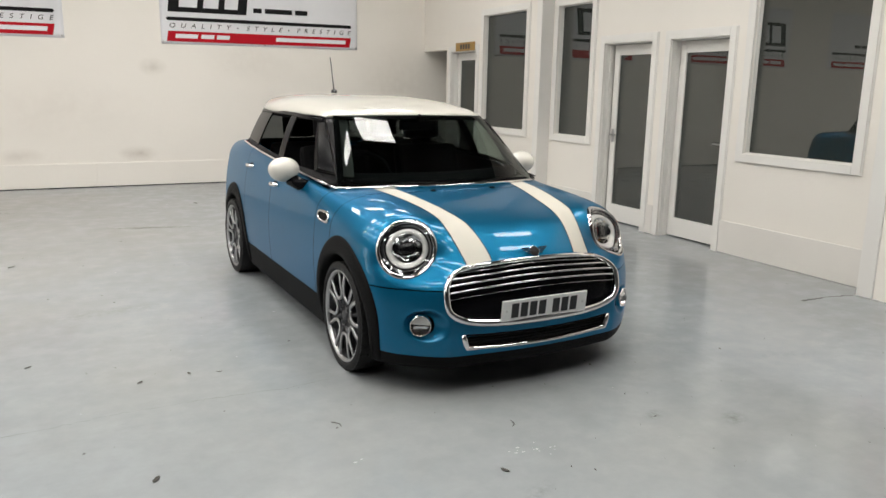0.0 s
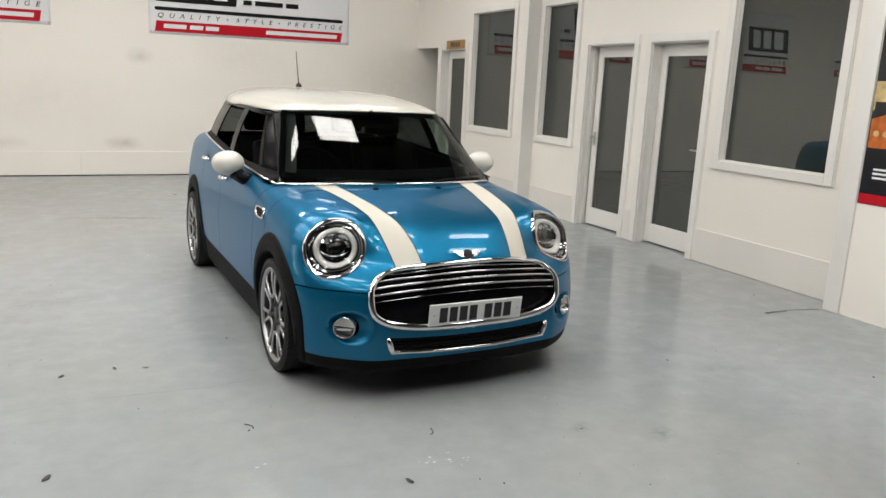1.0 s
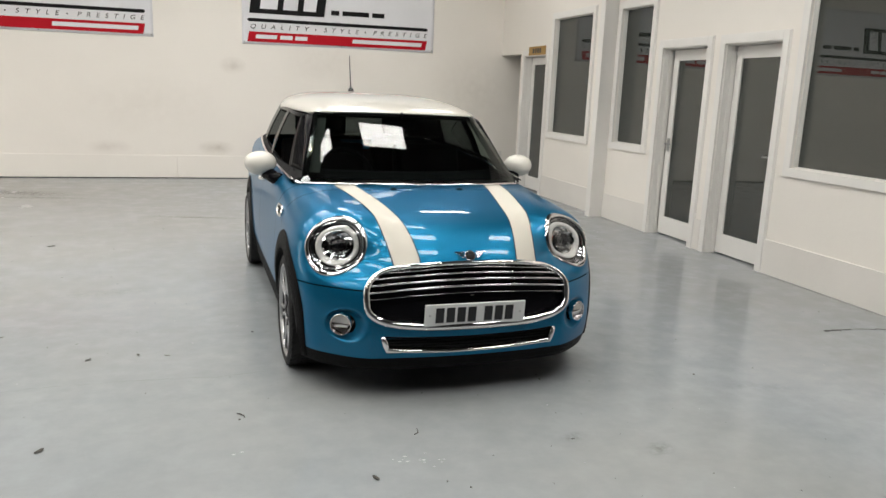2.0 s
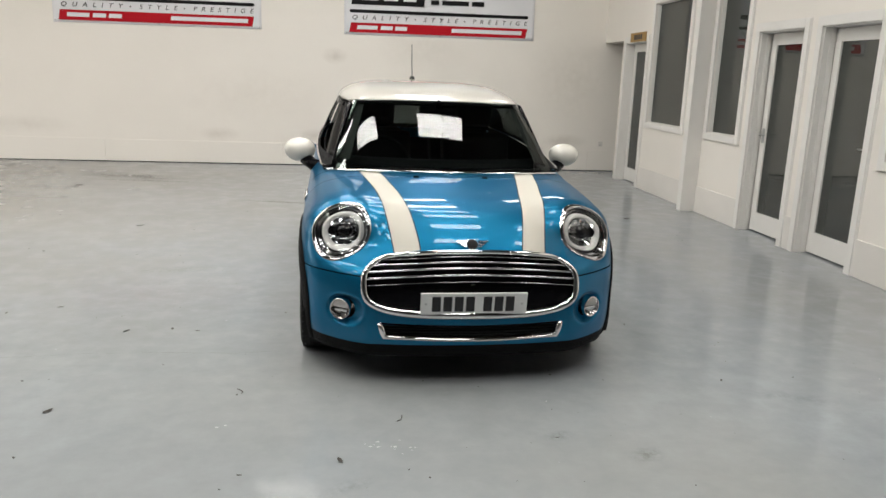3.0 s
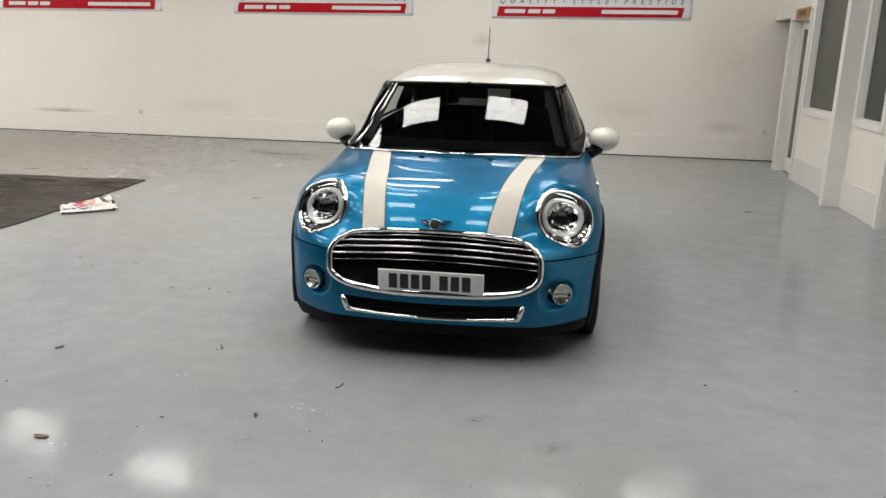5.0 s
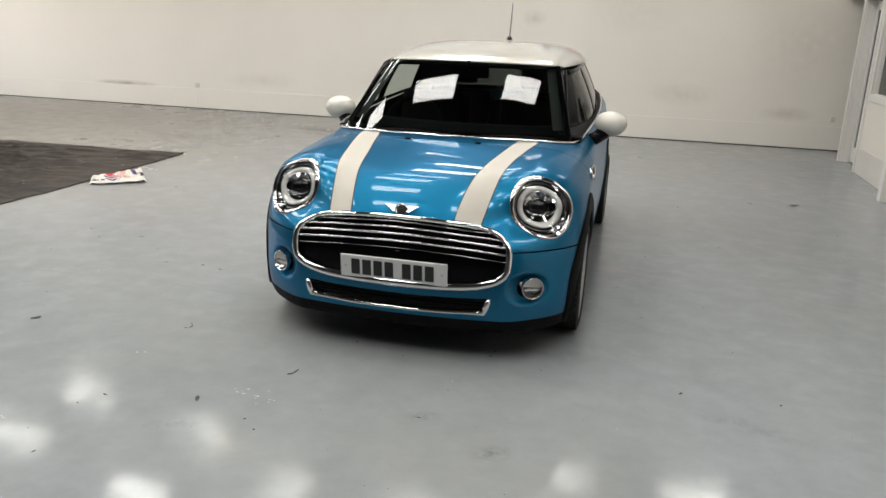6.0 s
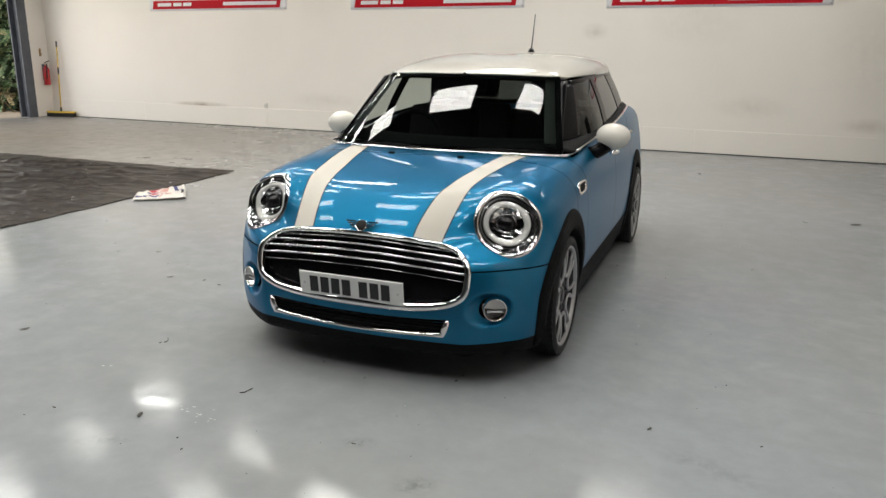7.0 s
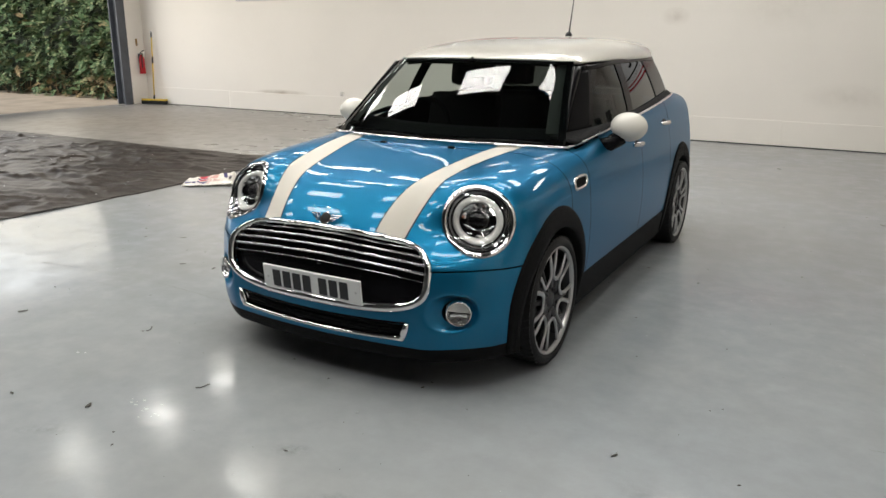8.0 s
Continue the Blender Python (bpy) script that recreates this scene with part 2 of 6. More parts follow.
    nt.links.new(mp.outputs[0], drag.inputs["Vector"])
    worn = nt.nodes.new("ShaderNodeMapRange")
    worn.inputs[1].default_value, worn.inputs[2].default_value, worn.inputs[3].default_value, worn.inputs[4].default_value = 0.56, 0.74, 0.0, 0.13
    nt.links.new(drag.outputs[0], worn.inputs[0])
    smear = nt.nodes.new("ShaderNodeMixRGB")
    smear.inputs[2].default_value = (0.19, 0.182, 0.168, 1)
    nt.links.new(worn.outputs[0], smear.inputs[0])
    nt.links.new(dust.outputs[0], smear.inputs[1])
    # warm daylight from the doorway, mixed into the floor's colour
    layer = nt.nodes.new("ShaderNodeMath")
    layer.operation = "MULTIPLY"
    layer.inputs[1].default_value = 0.8
    nt.links.new(doorway_fade.outputs[1], layer.inputs[0])
    warm_daylight = nt.nodes.new("ShaderNodeMixRGB")
    warm_daylight.inputs[2].default_value = (0.335, 0.288, 0.228, 1)
    nt.links.new(layer.outputs[0], warm_daylight.inputs[0])
    nt.links.new(smear.outputs[0], warm_daylight.inputs[1])
    base = warm_daylight.outputs[0]
    grub = nt.nodes.new("ShaderNodeTexNoise")
    grub.inputs["Scale"].default_value, grub.inputs["Detail"].default_value, grub.inputs["Roughness"].default_value = 22, 6, 0.7
    nt.links.new(tc.outputs["Object"], grub.inputs["Vector"])
    for x, y, w, h, turn, deep in FLOOR_MARKS:
        spot = nt.nodes.new("ShaderNodeMapping")
        spot.vector_type = "TEXTURE"
        spot.inputs["Location"].default_value = (x, y, 0)
        spot.inputs["Rotation"].default_value = (0, 0, radians(turn))
        spot.inputs["Scale"].default_value = (w, h, 1.0)
        nt.links.new(tc.outputs["Object"], spot.inputs["Vector"])
        near = nt.nodes.new("ShaderNodeTexGradient")
        near.gradient_type = "SPHERICAL"
        nt.links.new(spot.outputs[0], near.inputs[0])
        both = nt.nodes.new("ShaderNodeMath")
        both.operation, both.use_clamp = "MULTIPLY", True
        nt.links.new(near.outputs[1], both.inputs[0])
        edge = nt.nodes.new("ShaderNodeMapRange")
        edge.inputs[1].default_value, edge.inputs[2].default_value, edge.inputs[3].default_value, edge.inputs[4].default_value = 0.40, 0.62, 0.0, deep
        nt.links.new(grub.outputs[0], edge.inputs[0])
        nt.links.new(edge.outputs[0], both.inputs[1])
        mix = nt.nodes.new("ShaderNodeMixRGB")
        mix.inputs[2].default_value = (0.12, 0.12, 0.115, 1)
        nt.links.new(both.outputs[0], mix.inputs[0])
        nt.links.new(base, mix.inputs[1])
        base = mix.outputs[0]
    nt.links.new(base, b.inputs["Base Color"])
    fine = nt.nodes.new("ShaderNodeTexNoise")
    fine.inputs["Scale"].default_value, fine.inputs["Detail"].default_value, fine.inputs["Roughness"].default_value = 4.5, 5, 0.42
    nt.links.new(tc.outputs["Object"], fine.inputs["Vector"])
    bp = nt.nodes.new("ShaderNodeBump")
    bp.inputs["Strength"].default_value, bp.inputs["Distance"].default_value = 0.075, 0.02
    nt.links.new(fine.outputs[0], bp.inputs["Height"])
    nt.links.new(bp.outputs[0], b.inputs["Normal"])
    return m


M_FLOOR = floor_material()
M_GROUND = material("sandy tarmac", (0.30, 0.25, 0.19), 0.9, vary=0.3, vary_scale=2, bump=0.5, bump_scale=30)


# ---- mesh helpers ----
def mesh_object(name, bm, mat, smooth=False):
    me = bpy.data.meshes.new(name)
    bm.to_mesh(me)
    bm.free()
    me.materials.append(mat)
    if smooth:
        me.polygons.foreach_set("use_smooth", [True] * len(me.polygons))
    return new(name, me)


def part(name, bm, mat, parent, label="", smooth=False):
    """One mesh object under a thing or a part."""
    ob = mesh_object(name, bm, mat, smooth)
    ob.parent = parent
    if label:
        tagged(ob, label)
    return ob


def thing(name, at, label, category, group="", kind=""):
    e = new(name)
    e.matrix_world = at
    e.empty_display_size = 0.1
    return tagged(e, label, category, group, kind)


def box(x0, x1, y0, y1, z0, z1, bevel=0.0, bm=None):
    """A box between two corners, its edges bevelled; joined to bm if given."""
    b = bmesh.new()
    bmesh.ops.create_cube(b, size=1)
    for v in b.verts:
        v.co = Vector((x0 + (v.co.x + 0.5) * (x1 - x0), y0 + (v.co.y + 0.5) * (y1 - y0), z0 + (v.co.z + 0.5) * (z1 - z0)))
    if bevel:
        bmesh.ops.bevel(b, geom=b.edges[:], offset=bevel, segments=2, affect="EDGES", profile=0.6)
    return join(bm, b)


def join(bm, b):
    if bm is None:
        return b
    me = bpy.data.meshes.new("joined")
    b.to_mesh(me)
    b.free()
    bm.from_mesh(me)
    bpy.data.meshes.remove(me)
    return bm


def tube(points, radius, closed=False, sides=8, bm=None, flat=1.0):
    """A round bar along a line of points; flat squeezes it along z."""
    pts = [Vector(p) for p in points]
    n = len(pts)
    radii = radius if isinstance(radius, (list, tuple)) else [radius] * n
    b = bmesh.new()
    rings = []
    side = None
    for i, p in enumerate(pts):
        a = pts[(i - 1) % n] if closed or i else p
        c = pts[(i + 1) % n] if closed or i < n - 1 else p
        d = (c - a).normalized()
        if side is None:
            up = Vector((0, 0, 1)) if abs(d.z) < 0.9 else Vector((1, 0, 0))
            side = d.cross(up).normalized()
        side = (side - d * side.dot(d)).normalized()
        other = d.cross(side)
        ring = []
        for k in range(sides):
            t = 2 * math.pi * k / sides
            off = (side * math.cos(t) + other * math.sin(t)) * radii[i]
            off.z *= flat
            ring.append(b.verts.new(p + off))
        rings.append(ring)
    for i in range(n if closed else n - 1):
        r, s = rings[i], rings[(i + 1) % n]
        for k in range(sides):
            b.faces.new((r[k], r[(k + 1) % sides], s[(k + 1) % sides], s[k]))
    if not closed:
        b.faces.new(rings[0][::-1])
        b.faces.new(rings[-1])
    bmesh.ops.recalc_face_normals(b, faces=b.faces[:])
    return join(bm, b)


def sheet(P, thick=0.0, wrap=False, bm=None):
    """A curved plate through a grid of places P[i][j], thick metres deep below its outer face."""
    P = np.asarray(P, float)
    nu, nv = P.shape[:2]
    du = np.gradient(P, axis=0)
    dv = np.gradient(P, axis=1)
    nrm = np.cross(du, dv)
    nrm /= np.maximum(np.linalg.norm(nrm, axis=2, keepdims=True), 1e-9)
    b = bmesh.new()
    top = [[b.verts.new(P[i, j]) for j in range(nv)] for i in range(nu)]
    for i in range(nu if wrap else nu - 1):
        for j in range(nv - 1):
            k = (i + 1) % nu
            b.faces.new((top[i][j], top[k][j], top[k][j + 1], top[i][j + 1]))
    if thick:
        Q = P - nrm * thick
        low = [[b.verts.new(Q[i, j]) for j in range(nv)] for i in range(nu)]
        for i in range(nu if wrap else nu - 1):
            for j in range(nv - 1):
                k = (i + 1) % nu
                b.faces.new((low[i][j], low[i][j + 1], low[k][j + 1], low[k][j]))
        for i in range(nu if wrap else nu - 1):
            k = (i + 1) % nu
            b.faces.new((top[i][0], low[i][0], low[k][0], top[k][0]))
            b.faces.new((top[i][-1], top[k][-1], low[k][-1], low[i][-1]))
        if not wrap:
            for j in range(nv - 1):
                b.faces.new((top[0][j], top[0][j + 1], low[0][j + 1], low[0][j]))
                b.faces.new((top[-1][j], low[-1][j], low[-1][j + 1], top[-1][j + 1]))
    bmesh.ops.recalc_face_normals(b, faces=b.faces[:])
    return join(bm, b)


def lathe(profile, sides=48, bm=None, arc=2 * math.pi):
    """A body turned about the x axis: profile of (x, radius)."""
    b = bmesh.new()
    rings = [[b.verts.new((x, r * math.cos(arc * k / sides), r * math.sin(arc * k / sides))) for k in range(sides)] for x, r in profile]
    for a, c in zip(rings, rings[1:]):
        for k in range(sides):
            b.faces.new((a[k], a[(k + 1) % sides], c[(k + 1) % sides], c[k]))
    bmesh.ops.recalc_face_normals(b, faces=b.faces[:])
    return join(bm, b)


def moved(bm, m):
    bmesh.ops.transform(bm, matrix=m, verts=bm.verts[:])
    return bm


def spline(xs, ys):
    """A natural cubic through a few places, as a function of arrays."""
    xs, ys = np.array(xs, float), np.array(ys, float)
    n, h = len(xs), np.diff(xs)
    A, r = np.eye(n), np.zeros(n)
    for i in range(1, n - 1):
        A[i, i - 1], A[i, i], A[i, i + 1] = h[i - 1], 2 * (h[i - 1] + h[i]), h[i]
        r[i] = 6 * ((ys[i + 1] - ys[i]) / h[i] - (ys[i] - ys[i - 1]) / h[i - 1])
    k = np.linalg.solve(A, r)

    def f(x):
        x = np.clip(np.asarray(x, float), xs[0], xs[-1])
        i = np.clip(np.searchsorted(xs, x) - 1, 0, n - 2)
        a, b = xs[i + 1] - x, x - xs[i]
        return (k[i] * a**3 + k[i + 1] * b**3) / (6 * h[i]) + (ys[i] / h[i] - k[i] * h[i] / 6) * a + (ys[i + 1] / h[i] - k[i + 1] * h[i] / 6) * b
    return f


# ---- the building ----
BACK = 12.19
LEFT = -9.80
CEIL = 4.70
SIDE = pose(5.797, 0, 0, 0, 0, -1.0)


def holed_wall(u0, u1, z0, z1, depth, holes):
    """A wall in the plane x = 0 from y = u0 to u1, depth thick towards +x, with openings (ua, ub, za, zb) right through."""
    us = sorted({u0, u1, *[h[0] for h in holes], *[h[1] for h in holes]})
    zs = sorted({z0, z1, *[h[2] for h in holes], *[h[3] for h in holes]})
    full = {}
    for i in range(len(us) - 1):
        for j in range(len(zs) - 1):
            cu, cz = (us[i] + us[i + 1]) / 2, (zs[j] + zs[j + 1]) / 2
            full[i, j] = not any(h[0] < cu < h[1] and h[2] < cz < h[3] for h in holes)
    b = bmesh.new()

    def quad(*p):
        b.faces.new([b.verts.new(q) for q in p])
    for (i, j), on in full.items():
        if not on:
            continue
        a, c, d, e = us[i], us[i + 1], zs[j], zs[j + 1]
        quad((0, a, d), (0, a, e), (0, c, e), (0, c, d))
        quad((depth, a, d), (depth, c, d), (depth, c, e), (depth, a, e))
        if not full.get((i - 1, j)):
            quad((0, a, d), (depth, a, d), (depth, a, e), (0, a, e))
        if not full.get((i + 1, j)):
            quad((0, c, d), (0, c, e), (depth, c, e), (depth, c, d))
        if not full.get((i, j - 1)):
            quad((0, a, d), (0, c, d), (depth, c, d), (depth, a, d))
        if not full.get((i, j + 1)):
            quad((0, a, e), (depth, a, e), (depth, c, e), (0, c, e))
    bmesh.ops.remove_doubles(b, verts=b.verts[:], dist=1e-5)
    bmesh.ops.recalc_face_normals(b, faces=b.faces[:])
    return b


def structure(name, bm, mat, label, category, at=None, smooth=False):
    ob = mesh_object(name, bm, mat, smooth)
    if at is not None:
        ob.matrix_world = at
    return tagged(ob, label, category, kind="structure")


structure("floor", box(-10.02, 9.5, -8.2, 12.6, -0.2, 0.0), M_FLOOR, "glossy grey painted concrete floor with scuffs", "floor")
structure("wall_north", box(-9.8, 9.5, BACK, BACK + 0.25, 0.0, CEIL), M_BACKWALL, "off-white painted warehouse wall with smudges", "wall")
structure("wall_south", box(-9.8, 5.66, -8.25, -8.0, 0.0, CEIL), M_UNSEENWALL, "unseen dark grey warehouse wall", "wall")

# office partition along the side
DOORS = [(5.325, 6.113, 2.055), (6.39, 7.193, 2.058), (10.305, 11.14, 2.09)]
WINDOWS = [(3.923, 5.046, 0.976, 2.57), (7.461, 8.152, 0.966, 2.55), (8.902, 10.075, 0.964, 2.575)]
holes = [(a, b_, 0.0, h) for a, b_, h in DOORS] + list(WINDOWS) + [(11.315, 12.19, 0.0, 2.13)]
structure("wall_east", holed_wall(3.5, 12.19, 0.0, CEIL, 0.17, holes), M_PARTITION, "off-white office partition with doors and windows", "wall", SIDE)
structure("wall_east_near", box(5.64, 5.85, 1.6, 3.47, 0.0, CEIL), M_WALL, "off-white wall beside the office partition", "wall")
# out of view, darkened for the reflections in the car
structure("wall_east_south", box(5.64, 5.85, -8.0, 1.597, 0.0, CEIL), M_UNSEENWALL, "unseen dark grey warehouse wall", "wall")
structure("pillar_near", box(5.625, 5.86, 3.47, 3.60, 0.0, CEIL, 0.006), M_TRIM, "white boxed pillar at the wall's step", "pillar")
structure("pillar_far", box(-0.185, 0.0, 8.27, 8.385, 0.0, CEIL, 0.006), M_TRIM, "white boxed pillar on the office partition", "pillar", SIDE)
structure("ceiling", box(-9.8, 9.5, -8.2, 12.4, CEIL + 0.02, CEIL + 0.2), M_CEIL, "dark sheet roof over the showroom", "ceiling")

# offices behind the partition
structure("office_wall", box(9.3, 9.45, 3.0, 12.19, 0.0, CEIL), M_OFFICE, "grey office back wall", "wall")
structure("office_wall_end", box(5.96, 9.3, 3.2, 3.35, 0.0, CEIL), M_OFFICE, "grey office end wall", "wall")
structure("office_wall_middle", box(6.05, 9.3, 6.20, 6.30, 0.0, CEIL), M_OFFICE, "grey wall between two offices", "wall")
structure("office_wall_far", box(6.05, 9.3, 8.30, 8.40, 0.0, CEIL), M_OFFICE, "grey wall between two offices", "wall")
structure("office_wall_passage", box(6.15, 9.3, 11.25, 11.29, 0.0, CEIL), M_OFFICE, "grey wall beside the passage", "wall")

structure("office_ceiling", box(6.0, 9.3, 3.35, 11.25, 2.75, 2.8), M_OFFICE, "grey office ceiling", "ceiling")

# dark open joint along the foot of the back wall
structure("trim_1", box(-9.78, 7.1, BACK - 0.011, BACK, 0.0, 0.014), M_DARK, "dark open joint at the foot of the wall", "joint")

# skirting panels
for name, at, y0, y1 in (("baseboard_1", SIDE, 3.60, 5.238), ("baseboard_2", SIDE, 7.281, 8.268), ("baseboard_3", SIDE, 8.387, 10.217), ("baseboard_10", SIDE, 6.201, 6.302)):
    structure(name, box(-0.014, 0.0, y0, y1, 0.002, 0.315, 0.003), M_DADO, "off-white skirting panel", "skirting", at)
x = -9.78
for i, x1 in enumerate((-7.34, -4.46, -2.02, 0.70, 3.14, 5.83, 7.1)):
    structure("baseboard_%d" % (i + 4 + (i > 5)), box(x + 0.0015, x1 - 0.0015, BACK - 0.014, BACK, 0.012, 0.36 - 0.006 * i % 0.01, 0.003), M_WALL, "off-white skirting panel along the back wall", "skirting")
    x = x1


def frame_boards(y0, y1, z0, z1, w, sill=False, proud=0.02):
    """Flat boards round an opening: two sides, a head, and for a window a sill."""
    out = [("board", box(-proud, 0.0, y0 - w, y0, z0 - (w if sill else 0), z1 + w, 0.003)), ("board", box(-proud, 0.0, y1, y1 + w, z0 - (w if sill else 0), z1 + w, 0.003)),
           ("head", box(-proud - 0.002, 0.0, y0 + 0.0005, y1 - 0.0005, z1, z1 + w, 0.003))]
    if sill:
        out.append(("sill", box(-proud - 0.003, 0.0, y0 + 0.0005, y1 - 0.0005, z0 - w, z0, 0.004)))
    # a thinner moulding round the outer edge of the boards
    foot = z0 - w if sill else 0.0
    for a, b_ in ((y0 - w - 0.012, y0 - w), (y1 + w, y1 + w + 0.012)):
        out.append(("moulding", box(-proud * 0.55, 0.0, a, b_, foot, z1 + w + 0.012, 0.003)))
    out.append(("moulding", box(-proud * 0.55, 0.0, y0 - w, y1 + w, z1 + w, z1 + w + 0.012, 0.003)))
    return out


for i, (y0, y1, h) in enumerate(DOORS):
    d = thing("door_%d" % (i + 1), SIDE, "white office door with a tall glass pane" + (", slightly ajar" if i == 1 else ""), "door", "office doors", "structure")
    for n, bm in frame_boards(y0, y1, 0.0, h, 0.076):
        part(n, bm, M_TRIM, d)
    for a, b_ in ((y0, y0 + 0.012), (y1 - 0.012, y1)):
        part("jamb", box(0.002, 0.168, a, b_, 0.0, h - 0.013, 0.002), M_TRIM, d)
        # planted stop that the leaf closes on
        k = a + 0.012 if a == y0 else a - 0.008
        part("stop", box(0.060, 0.108, k, k + 0.008, 0.0, h - 0.013, 0.002), M_TRIM, d)
    part("jamb", box(0.002, 0.168, y0, y1, h - 0.012, h, 0.002), M_TRIM, d)
    a, b_, s = y0 + 0.015, y1 - 0.015, 0.088
    if i == 1:
        b_ -= 0.022
    lx0, lx1 = 0.115, 0.155
    leaf = part("leaf", box(lx0, lx1, a, a + s, 0.016, h - 0.018, 0.003), M_TRIM, d)
    part("stile", box(lx0, lx1, b_ - s, b_, 0.016, h - 0.018, 0.003), M_TRIM, d)
    part("rail", box(lx0, lx1, a + s + 0.0005, b_ - s - 0.0005, h - 0.130, h - 0.018, 0.003), M_TRIM, d)
    part("rail", box(lx0, lx1, a + s + 0.0005, b_ - s - 0.0005, 0.016, 0.21, 0.003), M_TRIM, d)
    part("pane", box(lx0 + 0.016, lx0 + 0.020, a + s, b_ - s, 0.21, h - 0.130), M_OFFICEGLASS, d, "grey reflecting glass pane")
    hy = b_ - 0.05 if i == 1 else a + 0.05
    handle = part("door_handle", box(lx0 - 0.008, lx0, hy - 0.022, hy + 0.022, 0.94, 1.09, 0.003), M_HANDLE, d, "brushed steel lever handle")
    sgn = -1 if i == 1 else 1
    part("lever", tube([(lx0 - 0.006, hy, 1.03), (lx0 - 0.05, hy, 1.03), (lx0 - 0.055, hy + sgn * 0.02, 1.03), (lx0 - 0.055, hy + sgn * 0.11, 1.03)], 0.009), M_HANDLE, handle, smooth=True)

for i, (y0, y1, z0, z1) in enumerate(WINDOWS):
    w = thing("window_%d" % (i + 1), SIDE, "fixed office window in a white wooden frame", "window", "office windows", "structure")
    for n, bm in frame_boards(y0, y1, z0, z1, 0.078, True):
        part(n, bm, M_TRIM, w)
    for a, b_ in ((y0, y0 + 0.010), (y1 - 0.010, y1)):
        part("window_frame", box(0.012, 0.10, a, b_, z0, z1, 0.002), M_TRIM, w)
        k = a + 0.010 if a == y0 else a - 0.006
        part("bead", box(0.040, 0.058, k, k + 0.006, z0 + 0.010, z1 - 0.010, 0.002), M_TRIM, w)
    part("window_frame", box(0.013, 0.099, y0 + 0.010, y1 - 0.010, z0, z0 + 0.010, 0.002), M_TRIM, w)
    part("window_frame", box(0.013, 0.099, y0 + 0.010, y1 - 0.010, z1 - 0.010, z1, 0.002), M_TRIM, w)
    part("pane", box(0.06, 0.064, y0 + 0.010, y1 - 0.010, z0 + 0.010, z1 - 0.010), M_OFFICEGLASS, w)

# left wall with the vehicle doorway
lw = holed_wall(4.0, BACK, 0.0, CEIL, 0.25, [(5.2, 11.74, 0.0, 3.6)])
# never in view; dark grey keeps reflections and bounce light low
structure("wall_west_south", box(LEFT - 0.25, LEFT, -8.0, 3.997, 0.0, CEIL), M_UNSEENWALL, "unseen dark grey warehouse wall", "wall")
structure("wall_west", moved(lw, pose(LEFT - 0.25, 0, 0)), M_WALL, "off-white wall with a wide vehicle doorway", "wall")
post = thing("door_post", pose(LEFT, 11.735, 0), "grey painted steel doorway post", "post", kind="structure")
part("web", box(-0.24, -0.02, -0.03, -0.006, 0.0, 3.6, 0.002), M_STEEL, post)
part("flange", box(-0.02, 0.012, -0.16, 0.04, 0.0, 3.6, 0.003), M_STEEL, post)
part("flange", box(-0.27, -0.242, -0.14, 0.0, 0.0, 3.6, 0.003), M_STEEL, post)

# outside
structure("ground", box(-60, -10.021, -40, 60, -0.3, -0.03), M_GROUND, "sandy worn tarmac yard", "ground")

# rooflights
# column 4.62 and (0.92, 9.8) are assumed, added to brighten floor and walls
ROOFLIGHTS_X = (4.62, 2.75, 0.92, -0.95, -2.8, -5.4)
ROOFLIGHTS_Y = tuple(5.15 + 1.55 * k for k in range(-3, 4))


def rooflight():
    """A translucent corrugated sheet in an upstand frame, with fixing washers."""
    r = thing("rooflight", pose(0, 0, CEIL), "translucent white corrugated rooflight sheet", "rooflight", "rooflights in the roof", "structure")
    ys = np.linspace(-0.23, 0.23, 41)
    P = [[(xx, y, -0.012 + 0.008 * math.cos(y * 2 * math.pi / 0.125)) for y in ys] for xx in (-0.44, 0.44)]
    part("sheet", sheet(P), M_ROOFLIGHT, r, smooth=True)
    fr = box(-0.49, -0.44, -0.28, 0.28, -0.03, 0.02)
    box(0.44, 0.49, -0.28, 0.28, -0.03, 0.02, bm=fr)
    box(-0.44, 0.44, -0.28, -0.23, -0.03, 0.02, bm=fr)
    box(-0.44, 0.44, 0.23, 0.28, -0.03, 0.02, bm=fr)
    part("frame", fr, M_CEIL, r)
    for xx, yy in ((-0.33, -0.13), (-0.40, 0.16), (-0.02, 0.02), (0.05, 0.19)):
        part("fixing", moved(lathe([(0.0, 0.001), (0.004, 0.016), (0.0, 0.026)], 10), pose(xx, yy, -0.022, 0, 90, 0)), M_INK, r)
    return r


first = rooflight()
for xx in ROOFLIGHTS_X:
    for yy in ROOFLIGHTS_Y:
        # plain roof by the offices and along the middle of the back wall
        if (xx, yy) != (ROOFLIGHTS_X[0], ROOFLIGHTS_Y[0]) and not (xx > 4 and 4.5 < yy < 9) and not (-1.5 < xx < 0 and yy > 9):
            copy_thing(first, pose(xx, yy - (0.68 if xx == -2.8 else 0.0), CEIL))
first.matrix_world = pose(ROOFLIGHTS_X[0], ROOFLIGHTS_Y[0], CEIL)


# small ceiling spotlights
M_SPOT = glow_material("warm lamp face", (1.0, 0.80, 0.52), 90.0)


